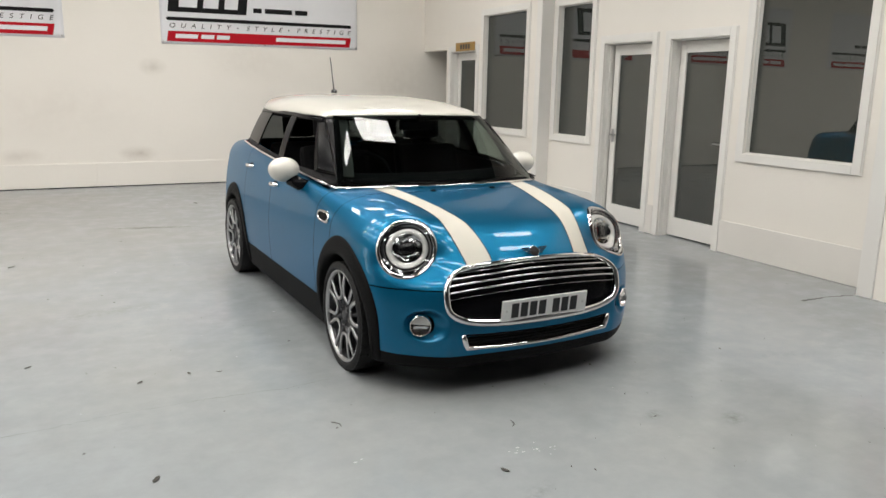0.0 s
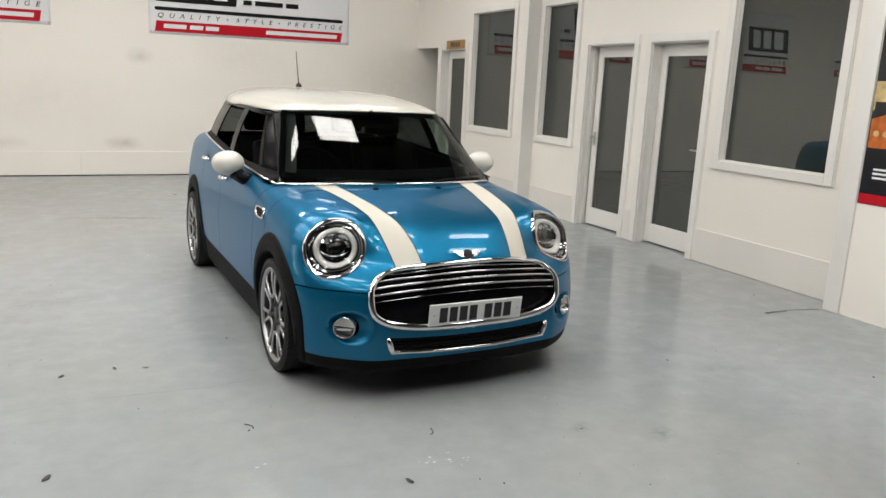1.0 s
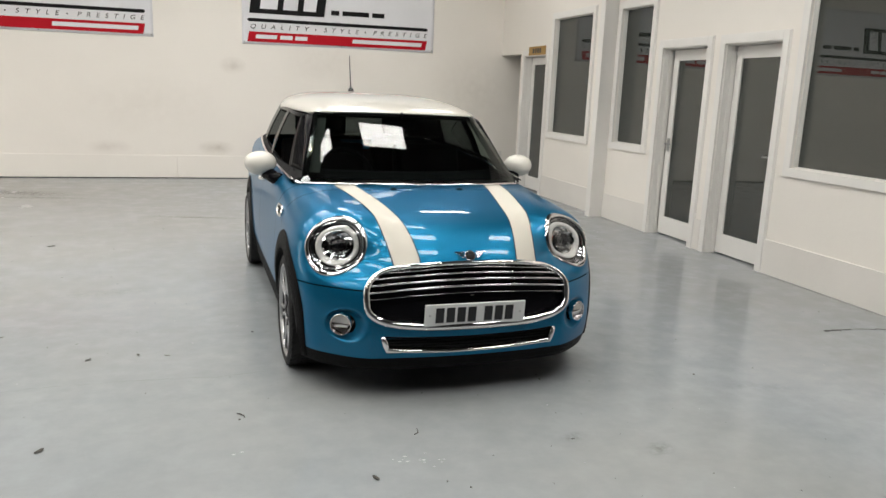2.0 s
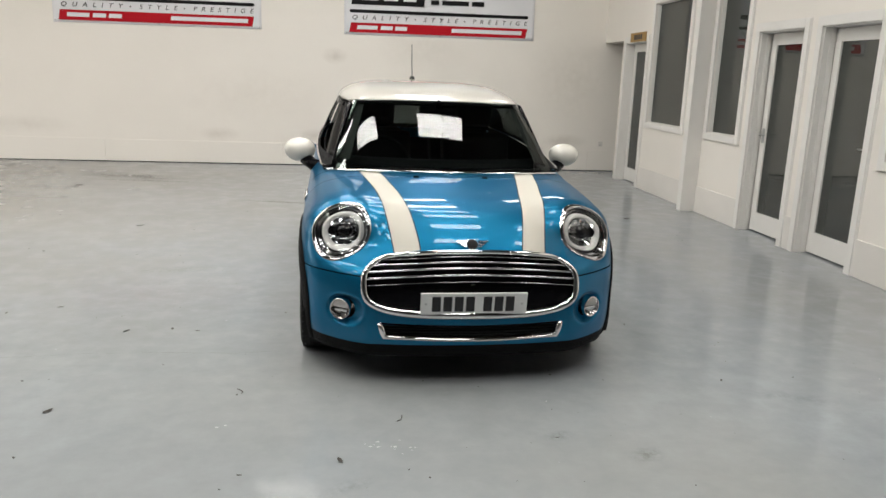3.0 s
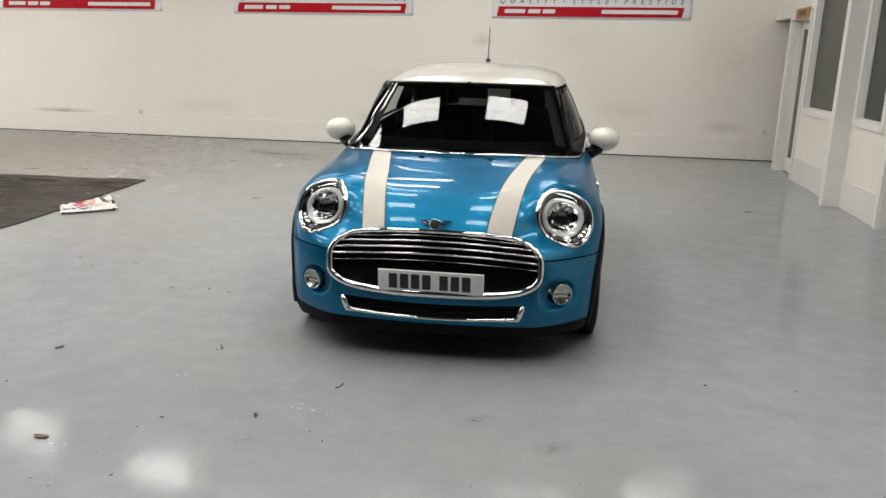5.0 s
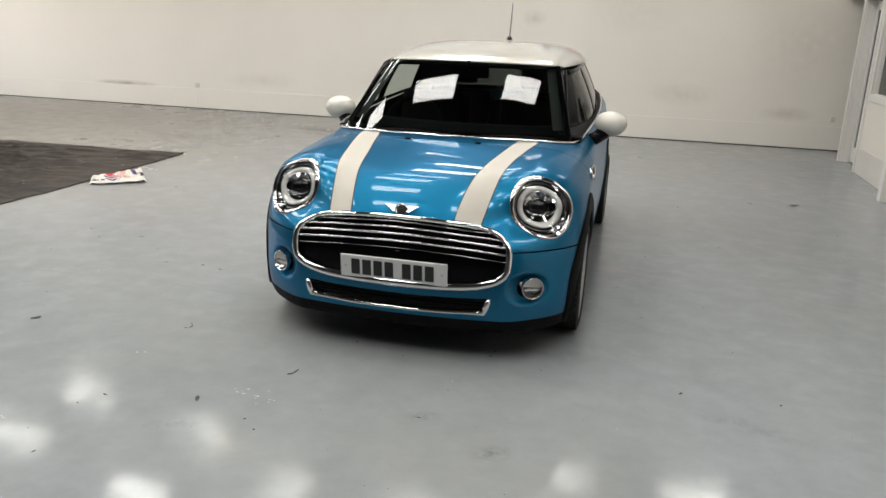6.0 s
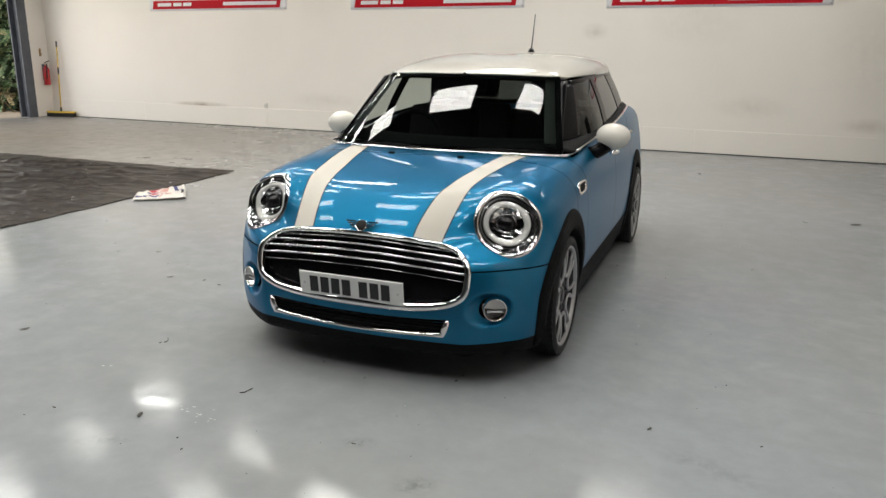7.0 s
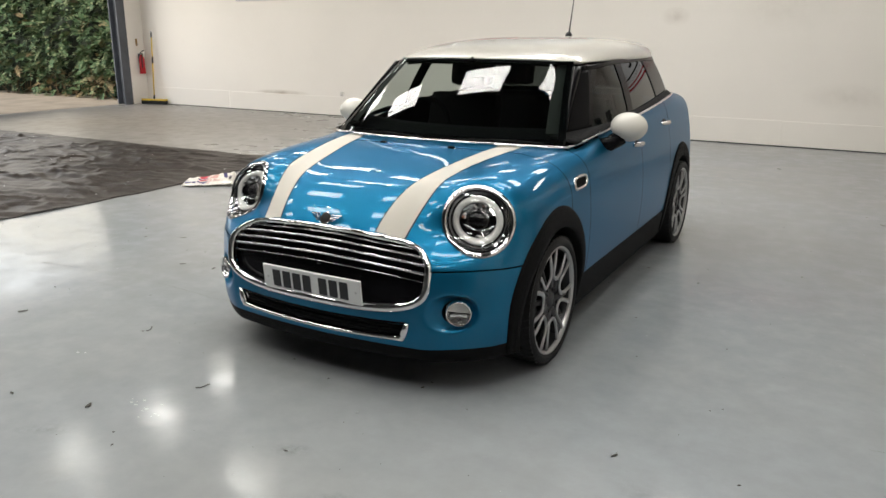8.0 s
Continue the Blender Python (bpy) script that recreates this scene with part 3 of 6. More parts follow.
def spotlight():
    sp = thing("spotlight", pose(0, 0, CEIL), "small white ceiling spotlight, lit", "spotlight", "ceiling spotlights")
    part("can", moved(lathe([(0.0, 0.001), (0.0, 0.03), (0.05, 0.05), (0.16, 0.055), (0.17, 0.05), (0.155, 0.045)], 20), pose(0, 0, 0, 0, 90, 0)), M_TRIM, sp, smooth=True)
    part("lamp_face", moved(lathe([(0.156, 0.044), (0.150, 0.001)], 20), pose(0, 0, 0, 0, 90, 0)), M_SPOT, sp, "glowing lamp face")
    return sp


first = spotlight()
for xx, yy in ((-0.65, 2.45), (-0.83, 6.30), (-0.42, 6.26), (-1.95, 8.80), (-2.15, 8.70), (-5.0, 6.0)):
    copy_thing(first, pose(xx, yy, CEIL))
first.matrix_world = pose(-1.0, 2.5, CEIL)


# ---- the car ----
# local frame: origin on the floor under the front axle, x to the car's left, y to its back
HUB_Z, REAR_Y = 0.297, 2.49
CAR = pose(2.297, 3.785, 0, 0, 0, 0.75)

nose = spline((0.10, 0.18, 0.27, 0.40, 0.50, 0.60, 0.69, 0.80, 1.0), (-0.635, -0.675, -0.70, -0.695, -0.685, -0.66, -0.615, -0.52, -0.33))
crown = spline((-0.75, -0.66, -0.60, -0.50, -0.35, -0.10, 0.10, 0.25, 0.40, 0.55, 1.23, 1.93, 2.4, 3.2), (0.50, 0.64, 0.72, 0.798, 0.853, 0.899, 0.927, 0.943, 0.954, 0.966, 1.040, 1.085, 1.095, 1.02))


def smax(a, b, k):
    h = np.maximum(k - np.abs(a - b), 0) / k
    return np.maximum(a, b) + h * h * k / 4


def shell(x, y, z):
    """Below zero inside the car's lower body."""
    x = np.abs(x)
    plan = 0.165 * x**2 + 1.05 * np.maximum(x - 0.5, 0) ** 1.5
    out = np.clip((x - 0.36) / 0.17, 0, 1)
    out = out * out * (3 - 2 * out)
    face = nose(z) * (1 - out) + np.where(z > 0.58, nose(0.58) + 0.22 * (z - 0.58), nose(z)) * out
    front = (face + plan - y) / np.sqrt(1 + (1.95 * np.sqrt(np.maximum(x - 0.5, 0))) ** 2)
    front = front + 0.150 * np.exp(-(((x - 0.54) / 0.17) ** 2)) / (1 + np.exp((0.63 - z) / 0.022))
    soft = 1 / (1 + np.exp((y - 0.45) / 0.22))
    pod = 0.048 * np.exp(-(((x - 0.62) / 0.20) ** 2) - ((y + 0.26) / np.where(y < -0.26, 0.24, 0.48)) ** 2)
    top = z - crown(y) - pod + 0.05 * soft * x**2 + (0.015 + 0.042 * soft) * (x / 0.8) ** 4
    up, down = np.maximum(z - 0.55, 0), np.maximum(0.55 - z, 0)
    side = x - (0.846 - 0.30 * up**2 - 0.30 * down**2 - 0.013 * np.maximum(y - 1.6, 0) ** 2)
    tail = (y - 3.16 + 0.20 * x**2 + 0.7 * np.maximum(x - 0.5, 0) ** 2 + 0.25 * np.maximum(z - 0.7, 0) ** 1.5)
    f = smax(front, top, 0.085)
    f = smax(f, side, 0.105)
    f = smax(f, tail, 0.15)
    return smax(f, 0.110 + 0.036 / (1 + np.exp((y + 0.30) / 0.05)) - z, 0.04)


def conform(P, way, reach=0.6, lift=0.0):
    """Slides places along a way (from outside to inside) until they lie on the lower body, lift metres proud of it."""
    P, w = np.asarray(P, float), np.asarray(way, float)
    w = w / np.linalg.norm(w)
    lo, hi = np.zeros(P.shape[:-1]), np.full(P.shape[:-1], reach)
    start = P - w * reach / 2
    for _ in range(40):
        mid = (lo + hi) / 2
        q = start + mid[..., None] * w
        inside = shell(q[..., 0], q[..., 1], q[..., 2]) < 0
        hi, lo = np.where(inside, mid, hi), np.where(inside, lo, mid)
    q = start + hi[..., None] * w
    if lift:
        q = q + lift * normals(q)
    return q


def normals(q):
    e = 0.004
    g = np.stack([shell(q[..., 0] + e, q[..., 1], q[..., 2]) - shell(q[..., 0] - e, q[..., 1], q[..., 2]),
                  shell(q[..., 0], q[..., 1] + e, q[..., 2]) - shell(q[..., 0], q[..., 1] - e, q[..., 2]),
                  shell(q[..., 0], q[..., 1], q[..., 2] + e) - shell(q[..., 0], q[..., 1], q[..., 2] - e)], -1)
    return g / np.maximum(np.linalg.norm(g, axis=-1, keepdims=True), 1e-9)


LAMP = Vector((0.626, -0.385, 0.730))
LAMP_AXIS = Vector((math.sin(radians(36)) * math.cos(radians(11)), -math.cos(radians(36)) * math.cos(radians(11)), math.sin(radians(11))))
FOG = Vector((0.638, -0.505, 0.381))
GRILLE = (0.0, 0.526, 0.526, 0.147, 3.6)


def grille_ring(scale=1.0, n=96, grow=0.0):
    """Places (x, z) round the grille's rounded mouth."""
    cx, cz, a, h, p = GRILLE
    out = []
    for i in range(n):
        t = 2 * math.pi * i / n
        c, s = math.cos(t), math.sin(t)
        p = GRILLE[4] if s < 0 else 2.7
        out.append((cx + (a * scale + grow) * math.copysign(abs(c) ** (2 / p), c), cz + (h * scale + grow) * math.copysign(abs(s) ** (2 / p), s)))
    return out


def low_mouth(grow=0.0):
    """Places (x, z) round the lower air intake, a flat bow with slanted ends."""
    pts = []
    for i in range(25):
        u = -1 + i / 12
        pts.append((u * (0.448 + grow), 0.334 + grow - 0.012 * (1 - u * u)))
    for i in range(25):
        u = 1 - i / 12
        pts.append((u * (0.424 + grow), 0.270 - grow - 0.012 * (1 - u * u)))
    return pts


def body_mesh():
    """The closed lower body: a box of fine squares drawn in on to the shell."""
    size = ((-0.95, 0.95), (-0.85, 3.25), (0.10, 1.25))
    core = ((-0.35, 0.35), (-0.10, 2.5), (0.50, 0.62))
    counts = [np.linspace(-0.95, 0.95, 131), np.concatenate([np.linspace(-0.85, 0.25, 95, endpoint=False), np.linspace(0.25, 3.25, 115)]), np.linspace(0.10, 1.25, 81)]
    b = bmesh.new()
    for axis in range(3):
        u, v = [k for k in range(3) if k != axis]
        for end in range(2):
            P = np.zeros((len(counts[u]), len(counts[v]), 3))
            P[..., u], P[..., v] = counts[u][:, None], counts[v][None, :]
            P[..., axis] = size[axis][end]
            Q = np.stack([np.clip(P[..., k], *core[k]) for k in range(3)], -1)
            lo, hi = np.zeros(P.shape[:2]), np.ones(P.shape[:2])
            for _ in range(40):
                mid = (lo + hi) / 2
                q = P + (Q - P) * mid[..., None]
                inside = shell(q[..., 0], q[..., 1], q[..., 2]) < 0
                hi, lo = np.where(inside, mid, hi), np.where(inside, lo, mid)
            q = P + (Q - P) * hi[..., None]
            vs = [[b.verts.new(q[i, j]) for j in range(q.shape[1])] for i in range(q.shape[0])]
            for i in range(q.shape[0] - 1):
                for j in range(q.shape[1] - 1):
                    b.faces.new((vs[i][j], vs[i + 1][j], vs[i + 1][j + 1], vs[i][j + 1]))
    bmesh.ops.remove_doubles(b, verts=b.verts[:], dist=1e-4)
    bmesh.ops.recalc_face_normals(b, faces=b.faces[:])
    return b


def screen_y(x, z):
    """The windscreen's face: y for a place across and up."""
    edge = 0.692 - 0.354 * (np.asarray(z) - 0.933)
    sweep = 9.0 * np.maximum(np.abs(x) - 0.86 * edge, 0) ** 2 * np.clip((np.asarray(z) - 0.965) / 0.38, 0, 1.05)
    return 0.275 + (z - 0.965) * 1.20 + 0.30 * (z - 0.965) ** 2 + 0.25 * np.asarray(x) ** 2 + 0.75 * np.asarray(x) ** 6 + sweep


def glass_x(y, z):
    """Half width of the cabin at a place along and up, drawn in towards the windscreen."""
    y, z = np.asarray(y, float), np.asarray(z, float)
    up = np.maximum(z - 1.0, 0)
    wide = 0.768 - 0.26 * (z - 1.0) - 0.50 * up**2
    wide = wide - 0.42 * np.maximum(1.15 - y, 0) ** 2 - 0.50 * up * np.maximum(1.40 - y, 0) ** 2
    return wide - 0.05 * np.maximum(y - 1.45, 0) ** 2


def trim_x(y):
    """Half width of the bright waist line on the body's shoulder."""
    y = np.asarray(y, float)
    return 0.780 - 0.045 * np.maximum(1.45 - y, 0) ** 2 - 0.05 * np.maximum(y - 1.45, 0) ** 2


PANELS = {
    "bonnet": "blue metallic clamshell bonnet", "front_bumper": "blue metallic front bumper", "lip": "black plastic front lip",
    "front_wing": "", "front_door": "", "rear_door": "", "rear_body": "blue metallic rear quarters and tail", "sill": "black plastic sill",
}
GAP = 0.0030
SEAM_Z, SEAM_WING, SEAM_DOOR, SEAM_B, SEAM_C, SILL_Z, LIP_Z = 0.553, 0.17, 0.43, 1.40, 2.12, 0.315, 0.224


def which_panel(c):
    x, y, z = abs(c.x), c.y, c.z
    for hy in (0.0, REAR_Y):
        if x > 0.42 and (y - hy) ** 2 + (z - HUB_Z) ** 2 < 0.365**2:
            return None
    p = Vector((x, y, z)) - LAMP
    if (p - LAMP_AXIS * p.dot(LAMP_AXIS)).length < 0.138 and y < 0.1:
        return None
    if y < -0.3:
        if ((x - FOG.x + 0.026) / 0.108) ** 2 + ((z - FOG.z) / 0.088) ** 2 < 1:
            return None
        cx, cz, a, h, e = GRILLE
        e = e if z < cz else 2.7
        if (x / a) ** e + (abs(z - cz) / h) ** e < 1:
            return None
        if 0.262 < z < 0.327 and x < 0.422 + 0.30 * (z - 0.262):
            return None
    if z > 0.8 and y > 0.247 + 0.25 * x * x + 0.75 * x**6 and x < float(trim_x(y)) - 0.012 and y < 2.62 - 0.3 * x * x:
        return None
    for s in (SEAM_WING, SEAM_DOOR, SEAM_B, SEAM_C):
        if abs(y - s) < GAP:
            return None
    if z < SILL_Z:
        if y > -0.2:
            return "sill"
        if z < LIP_Z:
            return "lip"
    elif y > 0.0 and z < SILL_Z + 2 * GAP:
        return None
    if y < SEAM_WING:
        if abs(z - SEAM_Z) < GAP:
            return None
        return "bonnet" if z > SEAM_Z else "front_bumper"
    return "front_wing" if y < SEAM_DOOR else "front_door" if y < SEAM_B else "rear_door" if y < SEAM_C else "rear_body"


def build_car():
    car = thing("car", CAR, "electric blue five-door hatchback, white roof and bonnet stripes, windows half open", "car")
    b = body_mesh()
    cuts = [((0, 0, SEAM_Z - GAP), (0, 0, 1)), ((0, 0, SEAM_Z + GAP), (0, 0, 1)), ((0, 0, SILL_Z), (0, 0, 1)), ((0, 0, SILL_Z + 2 * GAP), (0, 0, 1)),
            ((0, 0, LIP_Z), (0, 0, 1))]
    for s in (SEAM_WING, SEAM_DOOR, SEAM_B, SEAM_C):
        cuts += [((0, s - GAP, 0), (0, 1, 0)), ((0, s + GAP, 0), (0, 1, 0))]
    for co, no in cuts:
        bmesh.ops.bisect_plane(b, geom=b.verts[:] + b.edges[:] + b.faces[:], plane_co=co, plane_no=no, dist=1e-5)
    groups = {}
    for f in b.faces:
        c = f.calc_center_median()
        k = which_panel(c)
        if k:
            side = "" if k in ("bonnet", "front_bumper", "lip", "rear_body") else ("L" if c.x > 0 else "R")
            groups.setdefault((k, side), []).append(f)
    for (k, side), faces in sorted(groups.items()):
        index, verts, polys = {}, [], []
        for f in faces:
            poly = []
            for v in f.verts:
                if v not in index:
                    index[v] = len(verts)
                    verts.append(v.co.copy())
                poly.append(index[v])
            polys.append(poly)
        me = bpy.data.meshes.new(k)
        me.from_pydata(verts, [], polys)
        nrm = normals(np.array([v[:] for v in verts]))
        me.materials.append(M_PLASTIC if k in ("lip", "sill") else M_BLUE)
        me.polygons.foreach_set("use_smooth", [True] * len(me.polygons))
        me.normals_split_custom_set_from_vertices([tuple(n) for n in nrm])
        ob = new(k, me)
        ob.parent = car
        if PANELS[k]:
            tagged(ob, PANELS[k])
    # dark inner body behind the gaps
    keep = [f for f in b.faces if (lambda c: c.z < 0.93 and c.y > -0.25 and not any(abs(c.x) > 0.40 and (c.y - hy) ** 2 + (c.z - HUB_Z) ** 2 < 0.40**2 for hy in (0.0, REAR_Y)))(f.calc_center_median())]
    kept = set(keep)
    bmesh.ops.delete(b, geom=[f for f in b.faces if f not in kept], context="FACES")
    for v in b.verts:
        v.co = v.co - v.normal * 0.014
    part("inner_body", b, M_DARK, car)
    build_cabin(car)
    build_front(car)
    build_sides(car)
    for x, y, a in ((0.744, 0.0, 0), (-0.744, 0.0, 180), (0.757, REAR_Y, 0), (-0.757, REAR_Y, 180)):
        build_wheel(car, pose(x, y, HUB_Z, 0, 0, a) @ pose(0, 0, 0, 17 + 23 * (y > 1)))
    return car


def build_cabin(car):
    N = 25
    # windscreen: from the cowl to the roof's leading edge
    def screen(u, v, inset=0.0):
        z = 0.933 + (1.348 - 0.933) * v - 0.010 * u * u * v
        hw = (0.692 + (0.545 - 0.692) * v)
        x = u * hw
        return np.stack([x, screen_y(x, z), z], -1)
    U, V = np.meshgrid(np.linspace(-1, 1, 41), np.linspace(0, 1, N), indexing="ij")
    P = screen(U, V)
    part("windscreen", sheet(P[::-1] + np.array([0, 0, 0.0]), 0.0), M_CARGLASS, car, "tinted curved windscreen", smooth=True)
    # black border of the windscreen
    fr = None
    for u0, u1, v0, v1 in ((-1, -0.955, 0, 1), (0.955, 1, 0, 1), (-0.956, 0.956, 0.95, 1), (-0.956, 0.956, 0, 0.10)):
        U2, V2 = np.meshgrid(np.linspace(u0, u1, 30 if u1 - u0 > 1 else 4), np.linspace(v0, v1, 20 if v1 - v0 > 0.5 else 4), indexing="ij")
        Q = screen(U2, V2)
        Q[..., 1] += 0.006
        fr = sheet(Q[::-1], 0.0, bm=fr)
    part("screen_border", fr, M_GLOSSBLACK, car, smooth=True)
    # chrome line under the windscreen, running back along the waist
    for s in (-1, 1):
        line = [(s * x, float(screen_y(x, 0.930)) - 0.012, 0.953 - 0.07 * x**4) for x in np.linspace(0, 0.70, 16)]
        ys = np.linspace(0.56, 2.48, 40)
        line += [(s * float(trim_x(y)), y, float(waist(y)) - 0.012) for y in ys]
        part("waist_trim", tube(line, 0.0085), M_CHROME, car, "thin chrome waist line", smooth=True)
    # side glass, pillars and rails as curved plates in the cabin's flank
    def flank(lower, upper, y0b, y1b, y0t, y1t, out=0.0, n=14, m=10):
        U3, V3 = np.meshgrid(np.linspace(0, 1, n), np.linspace(0, 1, m), indexing="ij")
        y = (y0b + (y1b - y0b) * U3) * (1 - V3) + (y0t + (y1t - y0t) * U3) * V3
        z = lower(y) * (1 - V3) + upper(y) * V3
        return np.stack([glass_x(y, z) + out, y, z], -1)
    low = lambda y: waist(y)
    high = lambda y: rail(y) - 0.018
    for s in (-1, 1):
        f = np.array([s, 1, 1])
        if s > 0:  # the windows of the other side are wound down
            part("front_window", sheet((flank(low, high, 0.76, 1.27, 0.99, 1.34) * f), 0.0), M_CARGLASS, car, smooth=True)
            part("rear_window", sheet((flank(low, high, 1.38, 2.02, 1.46, 1.98) * f), 0.0), M_PRIVACY, car, "dark privacy glass", smooth=True)
        part("middle_pillar", sheet((flank(low, high, 1.265, 1.385, 1.335, 1.465, 0.004) * f), 0.006), M_PILLAR, car, smooth=True)
        part("rear_pillar", sheet((flank(low, high, 2.015, 2.48, 1.975, 2.40, 0.002) * f), 0.006), M_PILLAR, car, smooth=True)
        part("roof_rail", sheet((flank(lambda y: rail(y) - 0.035, lambda y: rail(y) - 0.014, 0.93, 2.40, 0.93, 2.40, 0.006, 40, 4) * f), 0.006), M_PILLAR, car, smooth=True)
        ys = np.linspace(0.47, 2.48, 50)
        seal = [[(s * float(trim_x(y) * (1 - k) + (glass_x(y, waist(y) + 0.016) + 0.004) * k), y, float(waist(y)) - 0.014 + 0.030 * k) for y in ys] for k in (0.0, 0.3, 1.0)]
        part("window_seal", sheet(seal, 0.006), M_PLASTIC, car, smooth=True)
        # front pillar: from the screen's edge round to the door glass
        vs = np.linspace(0, 0.94, 14)
        A = screen(np.full(14, 1.0), vs)
        Bz = A[:, 2]
        By = A[:, 1] + 0.075 - 0.02 * vs
        Bp = np.stack([glass_x(By, np.maximum(Bz, 1.0)) + 0.004, By, Bz], -1)
        C = np.stack([A * (1 - k) + Bp * k + np.array([0.012, -0.012, 0.0]) * math.sin(math.pi * k) for k in np.linspace(0, 1, 7)])
        part("front_pillar", sheet(C * f, 0.008), M_PILLAR, car, smooth=True)
        # small fixed pane between front pillar and door glass
        part("pillar_corner", sheet((flank(low, high, 0.53, 0.77, 0.88, 1.00, 0.003, 6, 10) * f), 0.006), M_PILLAR, car, smooth=True)
    # roof
    U4, V4 = np.meshgrid(np.sin(np.linspace(-1, 1, 45) * math.pi / 2), np.linspace(0, 1, 60) ** 1.3, indexing="ij")
    roof = np.zeros((*U4.shape, 3))
    half = 0.578 + 0.055 * np.sin(np.clip(V4 / 0.45, 0, 1) * math.pi / 2) ** 0.8 - 0.055 * np.clip((V4 - 0.55) / 0.45, 0, 1) ** 2
    x = U4 * half
    y0 = screen_y(x, 1.350 - 0.010 * U4**2) - 0.006
    y1 = 2.55 - 0.30 * x**2
    y = y0 + (y1 - y0) * V4
    base = 1.330
    rise = 0.020 + 0.030 * (1 - np.exp(-17 * V4)) + 0.083 * np.sin(np.clip(V4 * 1.0, 0, 0.62) / 0.62 * math.pi / 2) - 0.012 * np.maximum(V4 - 0.75, 0) * 4
    z = base + rise * np.maximum(1 - np.abs(U4) ** 4.2, 0) ** 0.5
    roof[..., 0], roof[..., 1], roof[..., 2] = x, y, z
    roof_part = part("roof", sheet(roof, 0.02), M_WHITE, car, "glossy white roof", smooth=True)
    part("headliner", sheet(roof * np.array([0.97, 1, 1]) - np.array([0, -0.02, 0.035]), 0.004), M_INTERIOR, car)
    foot = bmesh.new()
    bmesh.ops.create_uvsphere(foot, u_segments=16, v_segments=8, radius=0.03)
    for v in foot.verts:
        v.co = Vector((v.co.x * 0.8, v.co.y * 1.5, max(v.co.z, 0) * 1.1))
    aerial = part("aerial", moved(foot, pose(-0.015, 2.34, 1.466)), M_GLOSSBLACK, car, "thin black roof aerial", smooth=True)
    part("rod", tube([(-0.015, 2.34, 1.480), (-0.015, 2.38, 1.61), (-0.015, 2.42, 1.752)], [0.005, 0.004, 0.003], sides=6), M_INK, aerial)
    # rear glass closes the cabin
    U5, V5 = np.meshgrid(np.linspace(-1, 1, 15), np.linspace(0, 1, 10), indexing="ij")
    xr = U5 * (0.70 + (0.575 - 0.70) * V5)
    part("tailgate_glass", sheet(np.stack([xr, 2.63 - 0.13 * V5 - 0.30 * xr**2, 1.05 + 0.31 * V5], -1), 0.0), M_PRIVACY, car, smooth=True)
    # cabin inside: door cards and pale pillar covers
    for s in (-1, 1):
        card = [[(s * (float(glass_x(y, 1.0)) - 0.035 + 0.02 * (1 - k)), y, 0.40 + (float(waist(y)) - 0.405) * k) for y in np.linspace(0.50, 2.45, 24)] for k in np.linspace(0, 1, 6)]
        part("door_card", sheet(card, 0.01), M_INTERIOR, car)
        U6, V6 = np.meshgrid(np.linspace(0.86, 0.965, 5), np.linspace(0.16, 0.97, 16), indexing="ij")
        Q = screen(U6, V6) + np.array([0, 0.035, -0.004])
        part("pillar_cover", sheet(Q * np.array([s, 1, 1]), 0.0), M_PILLARTRIM, car, smooth=True)
    part("cowl", sheet([[(x, float(screen_y(x, 0.940)) + d, 0.921 - 0.06 * (x / 0.74) ** 4) for x in np.linspace(-0.74, 0.74, 21)] for d in (-0.02, 0.07)], 0.006), M_PLASTIC, car)
    dash = []
    for u in np.linspace(0, 1, 12):
        ang = math.pi * 0.55 * u
        dash.append([(x, 0.36 + 0.42 * x * x + 0.36 * u + 0.04 * math.sin(ang), 0.932 + 0.045 * math.sin(math.pi * min(1, u * 1.2)) - 0.25 * max(0, u - 0.8)) for x in np.linspace(-0.70, 0.70, 25)])
    part("dashboard", sheet(dash, 0.02), M_INTERIOR, car, smooth=True)
    part("cabin_floor", box(-0.70, 0.70, 0.35, 2.6, 0.30, 0.34), M_INTERIOR, car)
    for sx in (-0.36, 0.36):
        for sy, sc in ((1.25, 1.0), (2.02, 0.95)):
            seat_parts(car, sx, sy, sc)
    wheel = [(-0.36 + 0.185 * math.cos(t), 0.80 + 0.075 * math.sin(t), 0.93 + 0.17 * math.sin(t)) for t in np.linspace(0, 2 * math.pi, 36, endpoint=False)]
    steering = part("steering_wheel", tube(wheel, 0.016, True), M_INTERIOR, car, smooth=True)
    part("spoke", box(-0.50, -0.22, 0.805, 0.83, 0.90, 0.95, 0.01), M_INTERIOR, steering)
    part("column", tube([(-0.36, 0.80, 0.93), (-0.36, 0.62, 0.86)], 0.045), M_INTERIOR, steering)
    mirror = part("inner_mirror", box(-0.12, 0.12, 0.80, 0.83, 1.245, 1.31, 0.012), M_INTERIOR, car)
    part("mirror_arm", tube([(0, 0.815, 1.30), (0, 0.76, 1.345)], 0.012), M_INTERIOR, mirror)
    for x0, x1, y in ((-0.56, -0.02, 0), (0.04, 0.60, 0)):
        arm = [(x0 + (x1 - x0) * k, float(screen_y(x0 + (x1 - x0) * k, 0.945 + 0.022 * math.sin(k * 2.6))) - 0.012, 0.945 + 0.022 * math.sin(k * 2.6)) for k in np.linspace(0, 1, 12)]
        w = part("wiper", tube(arm, 0.0055, sides=6), M_PLASTIC, car, "black wiper")
        blade = [(p[0], p[1] + 0.006, p[2] - 0.008) for p in arm[2:]]
        part("wiper_blade", tube(blade, 0.004, sides=6), M_RUBBER, w)


